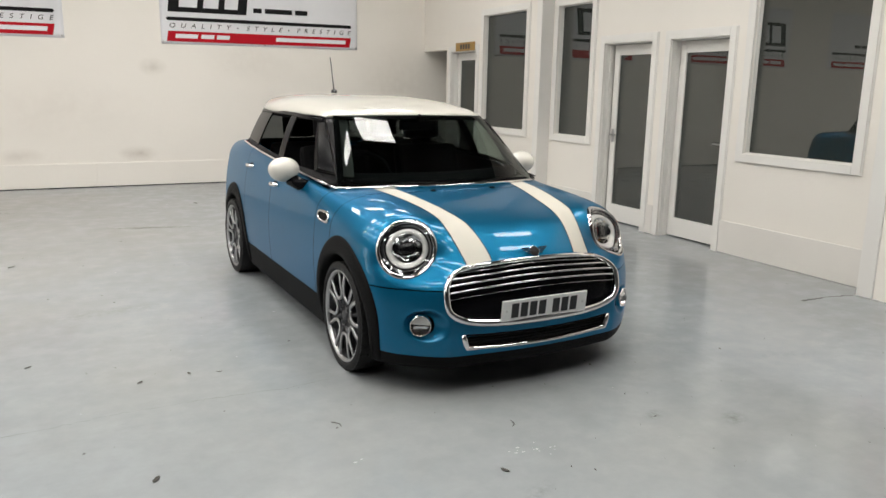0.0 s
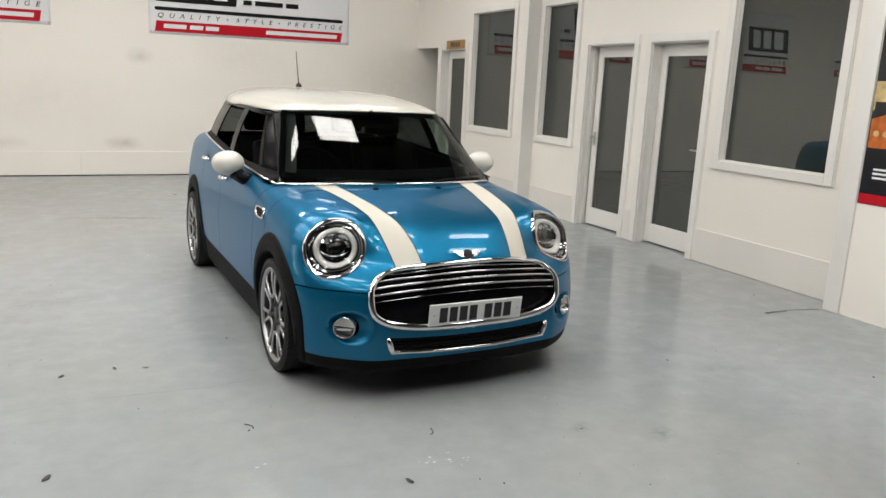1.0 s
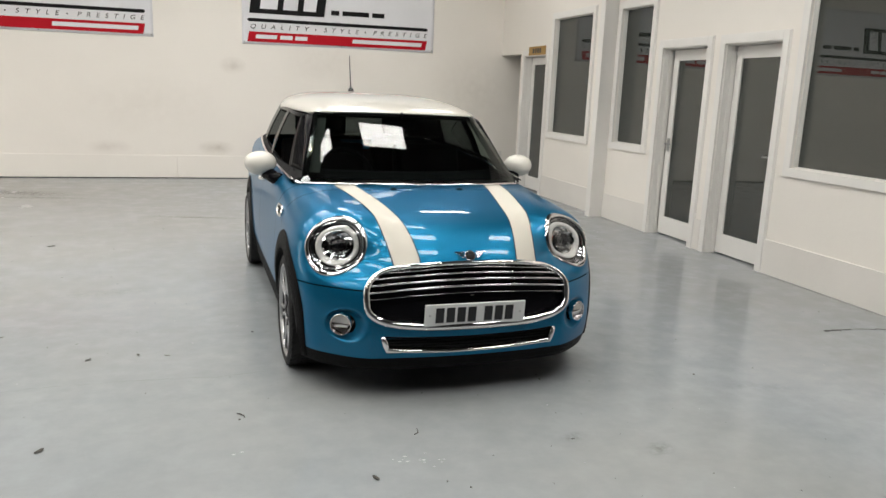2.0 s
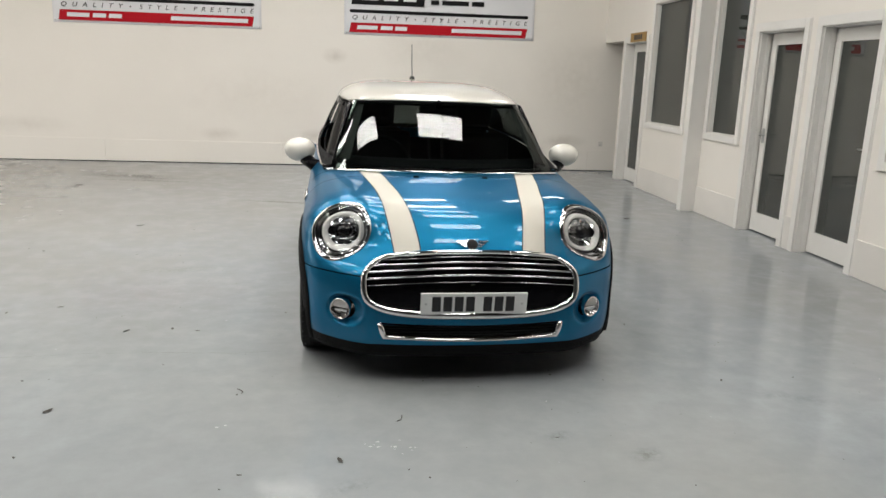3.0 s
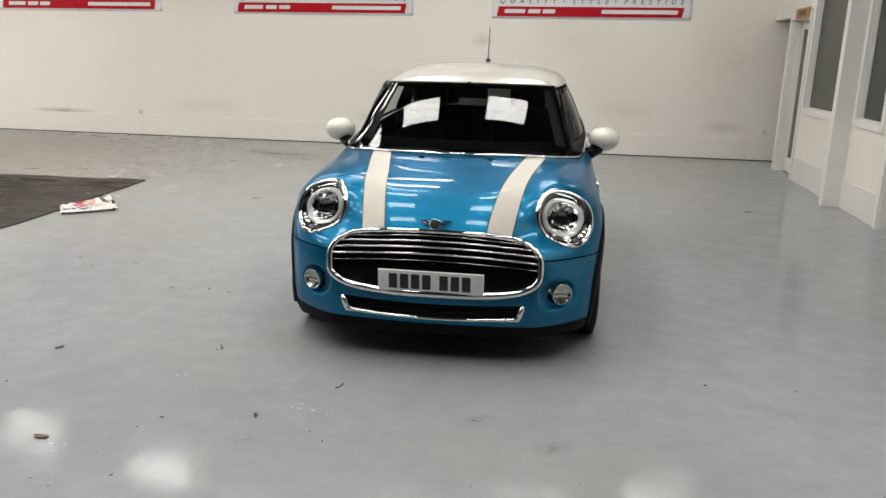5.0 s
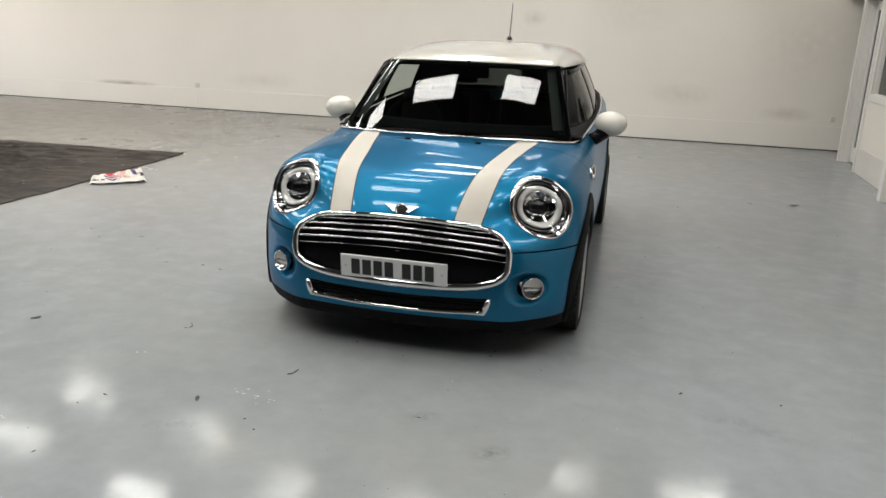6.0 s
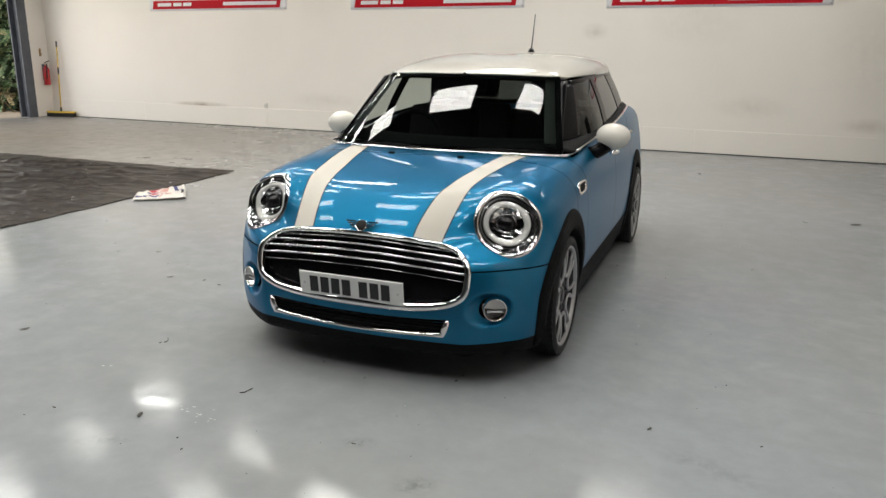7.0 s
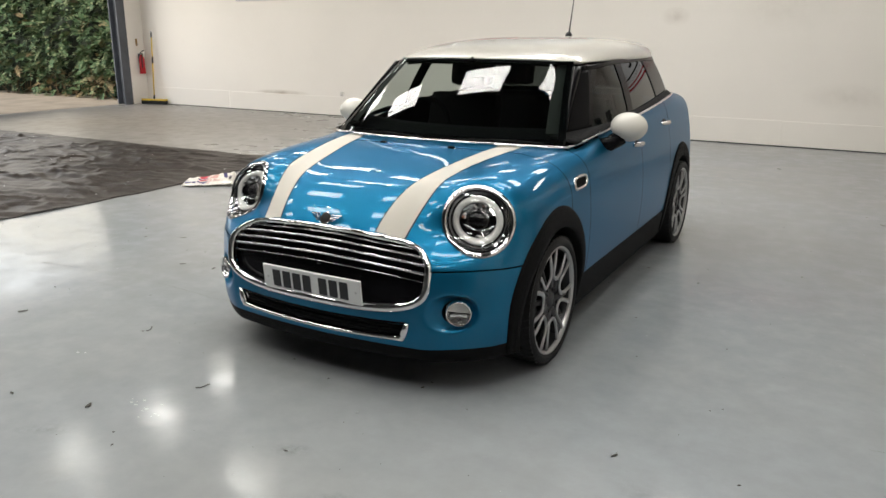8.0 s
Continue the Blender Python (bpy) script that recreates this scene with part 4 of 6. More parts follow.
def waist(y):
    return np.interp(y, (0.4, 0.9, 1.23, 1.93, 2.6), (0.958, 0.998, 1.020, 1.060, 1.09))


def rail(y):
    return np.interp(y, (0.8, 0.95, 1.4, 2.0, 2.5), (1.325, 1.330, 1.350, 1.352, 1.345))


def seat_parts(car, x, y, s):
    """Cushion, backrest and headrest of one seat."""
    seat = part("seat", box(x - 0.25, x + 0.25, y - 0.50, y, 0.42, 0.58, 0.05), M_SEAT, car, "black cloth seat")
    back = moved(box(-0.25, 0.25, -0.06, 0.06, 0.0, 0.58 * s, 0.05), pose(x, y, 0.55, -16, 0, 0))
    part("backrest", back, M_SEAT, seat)
    part("headrest", moved(box(-0.13, 0.13, -0.05, 0.05, 0.0, 0.18, 0.04), pose(x, y + 0.19 * s, 0.55 + 0.60 * s, -10, 0, 0)), M_SEAT, seat)


def build_front(car):
    # bonnet stripes with dark pinstripe edges
    for s in (-1, 1):
        vs = np.linspace(0, 1, 46)
        us = np.linspace(0, 1, 9)

        def stripe(a0, a1, lift):
            P = []
            for u in us:
                row = []
                for v in vs:
                    inner = 0.257 + 0.152 * v**0.9
                    outer = 0.375 + 0.150 * v**0.9
                    w = outer - inner
                    x = inner + w * (a0 + (a1 - a0) * u)
                    y = -0.612 + 0.03 * x + v * (0.828 + 0.25 * x * x + 0.70 * x**6)
                    row.append((s * x, y, 0.69 + 0.29 * min(1.0, v * 2.2) ** 0.6))
                P.append(row)
            return conform(P, (0, 0.62, -0.78), 0.8, lift)
        part("bonnet_stripe", sheet(stripe(0.0, 1.0, 0.0016), 0.0), M_STRIPE, car, "broad white bonnet stripe", smooth=True)
        for a0, a1 in ((-0.05, -0.01), (1.01, 1.05)):
            part("pinstripe", sheet(stripe(a0, a1, 0.0016), 0.0), M_INK, car, smooth=True)
    # grille: chrome ring, black panel, slats
    ring = conform([(x, -0.60, z) for x, z in grille_ring(1.0)], (0, 1, 0), 0.8, 0.004)
    part("grille_ring", tube([tuple(p) for p in ring], [0.0165 - 0.0045 * math.sin(2 * math.pi * i / 96) for i in range(96)], True, 10), M_CHROME, car, "broad chrome grille ring", smooth=True)
    rings = [[(x, -0.60, z) for x, z in grille_ring(k)] for k in np.linspace(0.02, 1.0, 10)]
    panel = conform(rings, (0, 1, 0), 0.8, -0.022)
    grille = part("grille", sheet(np.transpose(panel, (1, 0, 2)), 0.0, True), M_GRILLE, car, "black grille", smooth=True)
    cx, cz, a, h, p = GRILLE
    for z, r, mat in ((0.655, 0.0030, M_LAMPBOWL), (0.631, 0.0036, M_SLAT), (0.603, 0.0040, M_SLAT), (0.572, 0.0040, M_SLAT), (0.541, 0.0016, M_LAMPBOWL)):
        wide = a * (1 - (abs(z - 0.024 - cz) / h) ** 2.7) ** (1 / 2.7) - 0.006
        bar = conform([(x, -0.60, z - 0.030 * (x / wide) ** 2) for x in np.linspace(-wide, wide, 40)], (0, 1, 0), 0.8, 0.0)
        # a tall thin blade with rounded upper and lower edges
        blade = [[tuple(q + np.array([0, dy + 0.18 * dz * r, dz * r])) for q in bar] for dy, dz in ((0.010, 1.0), (0.002, 1.15), (-0.0015, 0.85), (-0.0022, 0.0), (-0.0015, -0.85), (0.002, -1.15), (0.010, -1.0))]
        part("slat", sheet(blade, 0.0), mat, grille, "chrome grille slat", smooth=True)
    # lower intake
    mouth = low_mouth(0.0)
    n = len(mouth) // 2
    P = [[tuple(np.array((mouth[i][0], -0.6, mouth[i][1])) * (1 - k) + np.array((mouth[-1 - i][0], -0.6, mouth[-1 - i][1])) * k) for k in np.linspace(0, 1, 5)] for i in range(n)]
    part("lower_intake", sheet(conform(P, (0, 1, 0), 0.8, -0.02), 0.0), M_DARK, car, "black lower intake", smooth=True)
    edge = conform([(x, -0.6, z) for x, z in [low_mouth(0.004)[i] for i in range(0, 1)] + low_mouth(0.004)[25:][::-1] + [low_mouth(0.004)[24]]], (0, 1, 0), 0.8, 0.002)
    edge = list(edge)
    for k in (0.7, 0.35):
        edge.insert(1, edge[0] + (edge[1] - edge[0]) * k if k > 0.5 else edge[0] + (edge[1] - edge[0]) * 0.5)
        edge.insert(-1, edge[-1] + (edge[-2] - edge[-1]) * k if k > 0.5 else edge[-1] + (edge[-2] - edge[-1]) * 0.5)
    rad = [0.0085] * len(edge)
    for i, r in enumerate((0.010, 0.016, 0.017, 0.014, 0.011, 0.0095)):
        rad[i] = rad[-1 - i] = r
    part("intake_trim", tube([tuple(q) for q in edge], rad, sides=8), M_CHROME, car, "chrome intake trim", smooth=True)
    brim = conform([(x, -0.6, z) for x, z in low_mouth(0.0)[:25]], (0, 1, 0), 0.8, -0.002)
    part("intake_brim", tube([tuple(q) for q in brim], 0.006, sides=6), M_PILLAR, car, smooth=True)
    for z in (0.282, 0.299, 0.314):
        bar = conform([(x, -0.6, z) for x in np.linspace(-0.42, 0.42, 20)], (0, 1, 0), 0.8, -0.014)
        part("intake_slat", tube([tuple(q) for q in bar], 0.004, sides=6), M_PLASTIC, car)
    # number plate with plain bars for its characters
    plate = part("number_plate", moved(box(-0.26, 0.26, -0.005, 0.005, -0.0555, 0.0555, 0.003), pose(0, -0.714, 0.444, 6, 0, 0)), M_PLATE, car, "white number plate with black bars")
    bars = (-0.185, -0.130, -0.075, -0.020, 0.065, 0.120, 0.175)
    for x in bars:
        part("plate_bar", moved(box(x - 0.021, x + 0.021, -0.0075, -0.0055, -0.038, 0.038), pose(0, -0.714, 0.444, 6, 0, 0)), M_INK, plate)
    for x in (-0.235, 0.235):
        part("plate_screw", moved(lathe([(0, 0.001), (0, 0.006), (0.003, 0.006)], 12), pose(x, -0.7195, 0.444, 0, 0, 90)), M_HANDLE, plate)
    # badge
    bp = conform([[(0, -0.62, 0.715)]], (0, 0.9, -0.4), 0.8, 0.011)[0, 0]
    at = pose(*bp, 55, 0, 0) @ Matrix.Scale(0.98, 4)
    badge = part("badge", moved(moved(lathe([(0.009, 0.001), (0.0085, 0.012), (0.006, 0.022), (0.004, 0.026), (-0.004, 0.027)], 28), pose(0, 0, 0, 0, -90, 0)), at), M_DARK, car, "winged badge in black and chrome", smooth=True)
    part("badge_ring", moved(tube([(0.027 * math.cos(t), 0.027 * math.sin(t), 0.002) for t in np.linspace(0, 2 * math.pi, 28, endpoint=False)], 0.0015, True, 6), at), M_CHROME, badge, smooth=True)
    for s in (-1, 1):
        for k in range(4):
            l = 0.082 - 0.012 * k
            part("wing_bar", moved(box(min(s * 0.03, s * l), max(s * 0.03, s * l), 0.014 - 0.0095 * k, 0.020 - 0.0095 * k, -0.001, 0.005, 0.001), at), M_LAMPBOWL, badge)
    for s in (-1, 1):
        head_lamp(car, s)
        fog_lamp(car, s)
        # washer jets on the bonnet
        jp = conform([[(s * 0.20, 0.16, 0.9)]], (0, 0, -1), 0.8, 0.0)[0, 0]
        part("washer_jet", moved(box(-0.016, 0.016, -0.01, 0.012, -0.002, 0.009, 0.003), pose(*jp)), M_PLASTIC, car)


def head_lamp(car, s):
    """A round lamp let into the body: chrome surround, dark bowl, pale light ring, projector and clear cover, all following the wing's curve."""
    f = np.array([s, 1, 1])
    ax = np.array(LAMP_AXIS)
    rt = np.cross((0, 0, 1), ax)
    rt /= np.linalg.norm(rt)
    up = np.cross(ax, rt)

    def spots(r, t, lift):
        r, t, lift = np.broadcast_arrays(*[np.asarray(k, float) for k in (r, t, lift)])
        P = np.array(LAMP) + 0.955 * r[..., None] * (np.cos(t)[..., None] * rt + np.sin(t)[..., None] * up)
        return (conform(P, -ax, 0.5, 0.0) + ax * lift[..., None]) * f

    def spot(r, t, lift):
        return tuple(spots(r, t, lift))

    def hoop(r, thick, lift, t0=0.0, t1=360.0, n=56):
        closed = t1 - t0 >= 360
        ts = np.radians(np.linspace(t0, t1, n, endpoint=not closed))
        return tube([tuple(q) for q in spots(r, ts, lift)], thick, closed, 8)

    def dish(r0, r1, rise, n=48, m=9):
        rs, ts = np.linspace(r0, r1, m)[None, :], np.radians(np.linspace(0, 360, n, endpoint=False))[:, None]
        return sheet(spots(rs, ts, rise(rs) + 0 * ts), 0.0, True)
    def band(profile, t0=0.0, t1=360.0, n=64):
        """A band round the lamp's axis through a profile of (radius, lift)."""
        closed = t1 - t0 >= 360
        ts = np.radians(np.linspace(t0, t1, n, endpoint=not closed))[:, None]
        return sheet(spots(np.array([p[0] for p in profile])[None, :] + 0 * ts, ts, np.array([p[1] for p in profile])[None, :] + 0 * ts), 0.0, closed)
    lamp = part("headlamp", band([(0.1585, -0.006), (0.157, 0.004), (0.150, 0.010), (0.143, 0.010), (0.136, 0.006), (0.132, -0.002), (0.131, -0.012)]), M_BEZEL, car, "round headlamp with chrome surround", smooth=True)
    part("bowl", dish(0.002, 0.131, lambda r: -0.010 - 0.030 * (1 - (r / 0.131) ** 2)), M_GLOSSBLACK, lamp, "dark lamp bowl", smooth=True)
    part("bowl_wall", band([(0.131, -0.004), (0.122, -0.010), (0.112, -0.020), (0.106, -0.024)]), M_LAMPBOWL, lamp, "dark mirrored bowl wall", smooth=True)
    part("inner_ring", hoop(0.1305, 0.0030, -0.003), M_PILLAR, lamp, smooth=True)
    part("light_ring", band([(0.076, -0.022), (0.079, -0.012), (0.085, -0.007), (0.092, -0.005), (0.099, -0.007), (0.104, -0.012), (0.106, -0.022)]), M_LAMPWHITE, lamp, "pale ring light guide", smooth=True)
    rng5 = np.random.RandomState(4)
    ts = np.radians(np.linspace(18, 172, 13))[:, None]
    rs = np.linspace(0.044, 0.076, 4)[None, :]
    part("upper_reflector", sheet(spots(rs + 0 * ts, ts, -0.020 + 0.25 * (rs - 0.044) + rng5.uniform(-0.004, 0.004, (13, 4))), 0.0), M_CHROME, lamp, "faceted chrome reflector")
    ts = np.radians(np.linspace(176, 364, 14))[:, None]
    part("lower_reflector", sheet(spots(rs + 0 * ts, ts, -0.028 + 0.3 * (rs - 0.044) + rng5.uniform(-0.005, 0.005, (14, 4))), 0.0), M_GLOSSBLACK, lamp, "faceted black reflector")
    part("projector", hoop(0.041, 0.0035, -0.012), M_LAMPBOWL, lamp, smooth=True)
    part("projector_lens", dish(0.001, 0.040, lambda r: -0.018 + 0.020 * (1 - (r / 0.041) ** 2), 32, 6), M_GLOSSBLACK, lamp, "dark projector lens", smooth=True)
    line = [spot(math.hypot(x, z), math.atan2(z, x), -0.011) for x, z in ((-0.056, -0.016), (-0.035, -0.034), (-0.008, -0.043), (0.022, -0.043), (0.050, -0.036), (0.068, -0.024))]
    part("bright_line", tube(line, 0.0026, sides=6), M_CHROME, lamp, smooth=True)
    for t in (285, 296, 307, 318):
        part("facet", tube([spot(0.052, radians(t), -0.014), spot(0.074, radians(t + 2), -0.012)], 0.0034, sides=4), M_CHROME, lamp)
    part("side_marker", hoop(0.1435, 0.0055, 0.0085, 268, 286, 8), M_GLOSSBLACK, lamp, "small dark marker lens", smooth=True)
    part("cover", dish(0.001, 0.131, lambda r: 0.001 + 0.012 * (1 - (r / 0.131) ** 2), 40, 10), M_LENS, lamp, "clear lamp cover", smooth=True)


def fog_lamp(car, s):
    spot = conform([[(FOG.x, FOG.y, FOG.z)]], (0, 1, 0), 0.8, 0.0)[0, 0]
    at = Matrix.Translation((spot[0] * s, spot[1] + 0.004, spot[2])) @ pose(0, 0, 0, 0, 0, 26 * s) @ pose(0, 0, 0, 0, 0, -90)
    ts = np.linspace(0, 2 * math.pi, 40, endpoint=False)
    rows = []
    for k, lift in ((1.0, 0.0005), (0.85, 0.0010), (0.65, 0.0010), (0.56, 0.0), (0.46, -0.006), (0.32, -0.020), (0.16, -0.031), (0.0, -0.036)):
        wide, tall = 0.052 + 0.073 * k, 0.052 + 0.050 * k
        P = np.stack([FOG.x - 0.026 * min(1.0, 1.8 * k) + wide * np.cos(ts), np.full(40, FOG.y), FOG.z + tall * np.sin(ts)], -1)
        rows.append(conform(P, (0, 1, 0), 0.8, lift) * np.array([s, 1, 1]))
    part("fog_recess", sheet(np.transpose(np.array(rows), (1, 0, 2)), 0.0, True), M_BLUE, car, smooth=True)
    lamp = part("fog_lamp", moved(lathe([(-0.05, 0.054), (0.006, 0.053), (0.009, 0.051), (0.006, 0.048), (-0.002, 0.046)], 32), at), M_CHROME, car, "round front fog lamp", smooth=True)
    part("reflector", moved(lathe([(-0.004, 0.049), (-0.020, 0.040), (-0.032, 0.02), (-0.034, 0.001)], 32), at), M_CHROME, lamp, smooth=True)
    part("shield", moved(box(-0.012, -0.004, -0.034, 0.034, -0.016, -0.003, 0.002), at), M_CHROME, lamp)
    part("bulb_glass", moved(lathe([(-0.006, 0.046), (-0.010, 0.030), (-0.012, 0.001)], 24, arc=math.pi), at), M_LAMPWHITE, lamp, "pale frosted fog lamp lens", smooth=True)
    part("cover", moved(lathe([(0.0, 0.0495), (0.008, 0.036), (0.012, 0.015), (0.0125, 0.001)], 32), at), M_LENS, lamp, smooth=True)


def build_sides(car):
    for s in (-1, 1):
        f = np.array([s, 1, 1])
        for hy, a0, a1 in ((0.0, -18, 214), (REAR_Y, -30, 200)):
            rows = []
            for r, grow, lift in ((0.400, 1.0, 0.001), (0.395, 1.0, 0.007), (0.384, 0.9, 0.010), (0.36, 0.3, 0.010), (0.346, 0.0, 0.008), (0.341, 0.0, 0.001)):
                t = np.radians(np.linspace(a0, a1, 60))
                r = r + grow * (0.044 * np.maximum(np.sin(t - 0.15), 0) ** 2 + (0.014 if hy == 0 else 0.01) * np.maximum(-np.cos(t), 0) ** 2)
                P = np.stack([np.full(60, 0.80), hy + r * np.cos(t), HUB_Z + r * np.sin(t)], -1)
                P[:, 2] = np.maximum(P[:, 2], 0.165)
                rows.append(conform(P, (-1, 0.0, 0), 0.8, lift))
            inner = rows[-1].copy()
            inner[:, 0] -= 0.10
            rows.append(inner)
            part("arch_trim", sheet(np.array(rows) * f, 0.0), M_PLASTIC, car, "black plastic wheel arch trim", smooth=True)
            t = np.radians(np.linspace(-20, 200, 30))
            liner = [[(s * x, hy + 0.372 * math.cos(k), HUB_Z + 0.372 * math.sin(k)) for k in t] for x in (0.82, 0.42)]
            part("arch_liner", sheet(np.array(liner) - (np.array([0.0, 0, 0])), 0.0), M_DARK, car)
        # door handles
        for y, z in ((1.30, 0.865), (1.99, 0.925)):
            base = conform([[(0.8, y + d, z)] for d in (-0.08, -0.04, 0.0, 0.04, 0.08)], (-1, 0, 0), 0.8, 0.0)[:, 0]
            pts = [(s * (q[0] + 0.028 * math.sin(math.pi * min(1, max(0, (i + 0.0) / 4))) + 0.004), q[1], q[2]) for i, q in enumerate(base)]
            h = part("door_handle", tube(pts, [0.010, 0.015, 0.017, 0.015, 0.010], sides=8), M_CHROME, car, "chrome door handle", smooth=True)
            cup = conform([[(0.8, y + 0.055 * math.cos(t) * k, z + 0.022 * math.sin(t) * k) for k in (0.05, 0.5, 1.0)] for t in np.linspace(0, 2 * math.pi, 20, endpoint=False)], (-1, 0, 0), 0.8, 0.0012)
            part("handle_cup", sheet(cup * f, 0.0, True), M_DARK, h)
        # side scuttle: chrome loop with a dark insert
        loop = []
        for t in np.linspace(0, 2 * math.pi, 32, endpoint=False):
            c, d = math.cos(t), math.sin(t)
            loop.append((0.8, 0.295 + 0.078 * math.copysign(abs(c) ** 0.55, c) + 0.015 * d, 0.800 + 0.025 * math.copysign(abs(d) ** 0.6, d)))
        loop3 = conform(loop, (-1, 0, 0), 0.8, 0.004)
        trim = part("side_scuttle", tube([tuple(q * f) for q in loop3], 0.0085, True), M_CHROME, car, "chrome side scuttle with dark mesh", smooth=True)
        mid = np.array(loop).mean(0)
        fill = conform([[tuple(mid + (np.array(q) - mid) * k) for k in (0.03, 0.5, 1.0)] for q in loop], (-1, 0, 0), 0.8, 0.003)
        part("scuttle_mesh", sheet(fill * f, 0.0, True), M_PLASTIC, trim)
        # door mirror
        cap = bmesh.new()
        bmesh.ops.create_uvsphere(cap, u_segments=32, v_segments=20, radius=1)
        for v in cap.verts:
            x, y, z = v.co
            y = y * (0.085 if y < 0 else 0.045)
            v.co = Vector((x * 0.100 * (1 + 0.05 * z), y, z * 0.077))
        mirror = part("door_mirror", moved(cap, pose(s * 0.884, 0.87, 1.008, 0, 0, s * -6)), M_WHITE, car, "white oval door mirror", smooth=True)
        part("mirror_glass", moved(lathe([(0, 0.001), (0, 1.0)], 32), pose(s * 0.884, 0.919, 1.008, 0, 0, 90) @ Matrix.Diagonal((1, 0.085, 0.064, 1))), M_CHROME, mirror)
        part("mirror_foot", tube([(s * 0.765, 0.76, 0.915), (s * 0.80, 0.81, 0.92), (s * 0.850, 0.85, 0.955)], [0.036, 0.040, 0.044], sides=10), M_PILLAR, mirror, smooth=True)


def build_wheel(car, at):
    """Tyre, dark barrel and bright spokes in looped pairs; the outer face looks along +x."""
    w = part("wheel", moved(lathe([(-0.085, 0.248), (-0.098, 0.256), (-0.102, 0.274), (-0.094, 0.290), (-0.075, 0.299), (0.075, 0.299), (0.090, 0.292), (0.099, 0.275), (0.101, 0.266), (0.095, 0.256), (0.086, 0.249)], 64), at), M_RUBBER, car, "low-profile tyre on a spoked alloy wheel", smooth=True)
    part("rim", moved(lathe([(-0.08, 0.249), (0.0, 0.226), (0.06, 0.229), (0.078, 0.238)], 64), at), M_ALLOYDARK, w, smooth=True)
    part("rim_edge", moved(lathe([(0.076, 0.236), (0.086, 0.239), (0.093, 0.246), (0.093, 0.252), (0.085, 0.255)], 64), at), M_ALLOY, w, "bright machined rim edge", smooth=True)
    part("brake_disc", moved(lathe([(-0.005, 0.001), (-0.005, 0.14), (-0.02, 0.14)], 40), at), M_ALLOYDARK, w)
    tread = None
    for k in range(3):
        x = -0.045 + 0.045 * k
        tread = lathe([(x - 0.004, 0.2995), (x, 0.2992), (x + 0.004, 0.2995)], 64, bm=tread)
    part("tread_groove", moved(tread, at), M_DARK, w)
    for k in range(7):
        a = 2 * math.pi * k / 7

        def pt(ang, r, x):
            return (x, r * math.cos(a + radians(ang)), r * math.sin(a + radians(ang)))
        # a loop open to the rim, rounded towards the hub
        half = [pt(16.5, 0.240, 0.080), pt(17.0, 0.20, 0.084), pt(18.2, 0.165, 0.083), pt(19.0, 0.135, 0.079), pt(15.5, 0.112, 0.075), pt(8.0, 0.103, 0.073)]
        other = [pt(-16.5, 0.240, 0.080), pt(-17.0, 0.20, 0.084), pt(-18.2, 0.165, 0.083), pt(-19.0, 0.135, 0.079), pt(-15.5, 0.112, 0.075), pt(-8.0, 0.103, 0.073)]
        path = half + [pt(0, 0.101, 0.073)] + other[::-1]
        bar = tube(path, 0.0108, sides=8)
        for v in bar.verts:
            v.co.x = 0.078 + (v.co.x - 0.078) * 0.55
        part("spoke_loop", moved(bar, at), M_ALLOY, w, "bright machined looped spoke", smooth=True)
        part("spoke_back", moved(tube([pt(0, 0.235, 0.045), pt(0, 0.15, 0.055), pt(0, 0.06, 0.058)], [0.014, 0.012, 0.016], sides=6), at), M_ALLOYDARK, w, smooth=True)
        part("spoke_back", moved(tube([pt(25.7, 0.235, 0.055), pt(25.7, 0.15, 0.064), pt(25.7, 0.06, 0.062)], [0.012, 0.012, 0.018], sides=6), at), M_ALLOYDARK, w, smooth=True)
    for k in range(5):
        a = 2 * math.pi * k / 5
        part("wheel_bolt", moved(lathe([(0.05, 0.009), (0.070, 0.009), (0.072, 0.001)], 8), at @ pose(0, 0.054 * math.cos(a + 0.6), 0.054 * math.sin(a + 0.6))), M_ALLOYDARK, w)
    verts, faces = [], []
    for k in range(56):
        for x0, x1, skew in ((-0.090, -0.060, 0.05), (0.060, 0.090, -0.05), (-0.035, -0.012, 0.0), (0.012, 0.035, 0.0)):
            n = len(verts)
            for x, r in ((x0, 0.292), (x1, 0.292), (x1, 0.3006), (x0, 0.3006)):
                for d in (-0.04, 0.04):
                    t = 2 * math.pi * k / 56 + d + skew * (x == x1)
                    verts.append(at @ Vector((x, r * math.cos(t), r * math.sin(t))))
            faces += [(n + i, n + j, n + l, n + q) for i, j, l, q in ((4, 5, 7, 6), (0, 2, 4, 6), (1, 7, 5, 3), (2, 3, 5, 4), (0, 6, 7, 1))]
    me = bpy.data.meshes.new("tread")
    me.from_pydata(verts, [], faces)
    me.materials.append(M_RUBBER)
    tread_ob = new("tread", me)
    tread_ob.parent = w
    tagged(tread_ob, kind="stuff")
    part("hub", moved(lathe([(0.03, 0.075), (0.060, 0.072), (0.066, 0.066), (0.066, 0.034), (0.074, 0.032), (0.076, 0.026), (0.076, 0.001)], 32), at), M_ALLOYDARK, w, "dark hub with cap", smooth=True)


build_car()


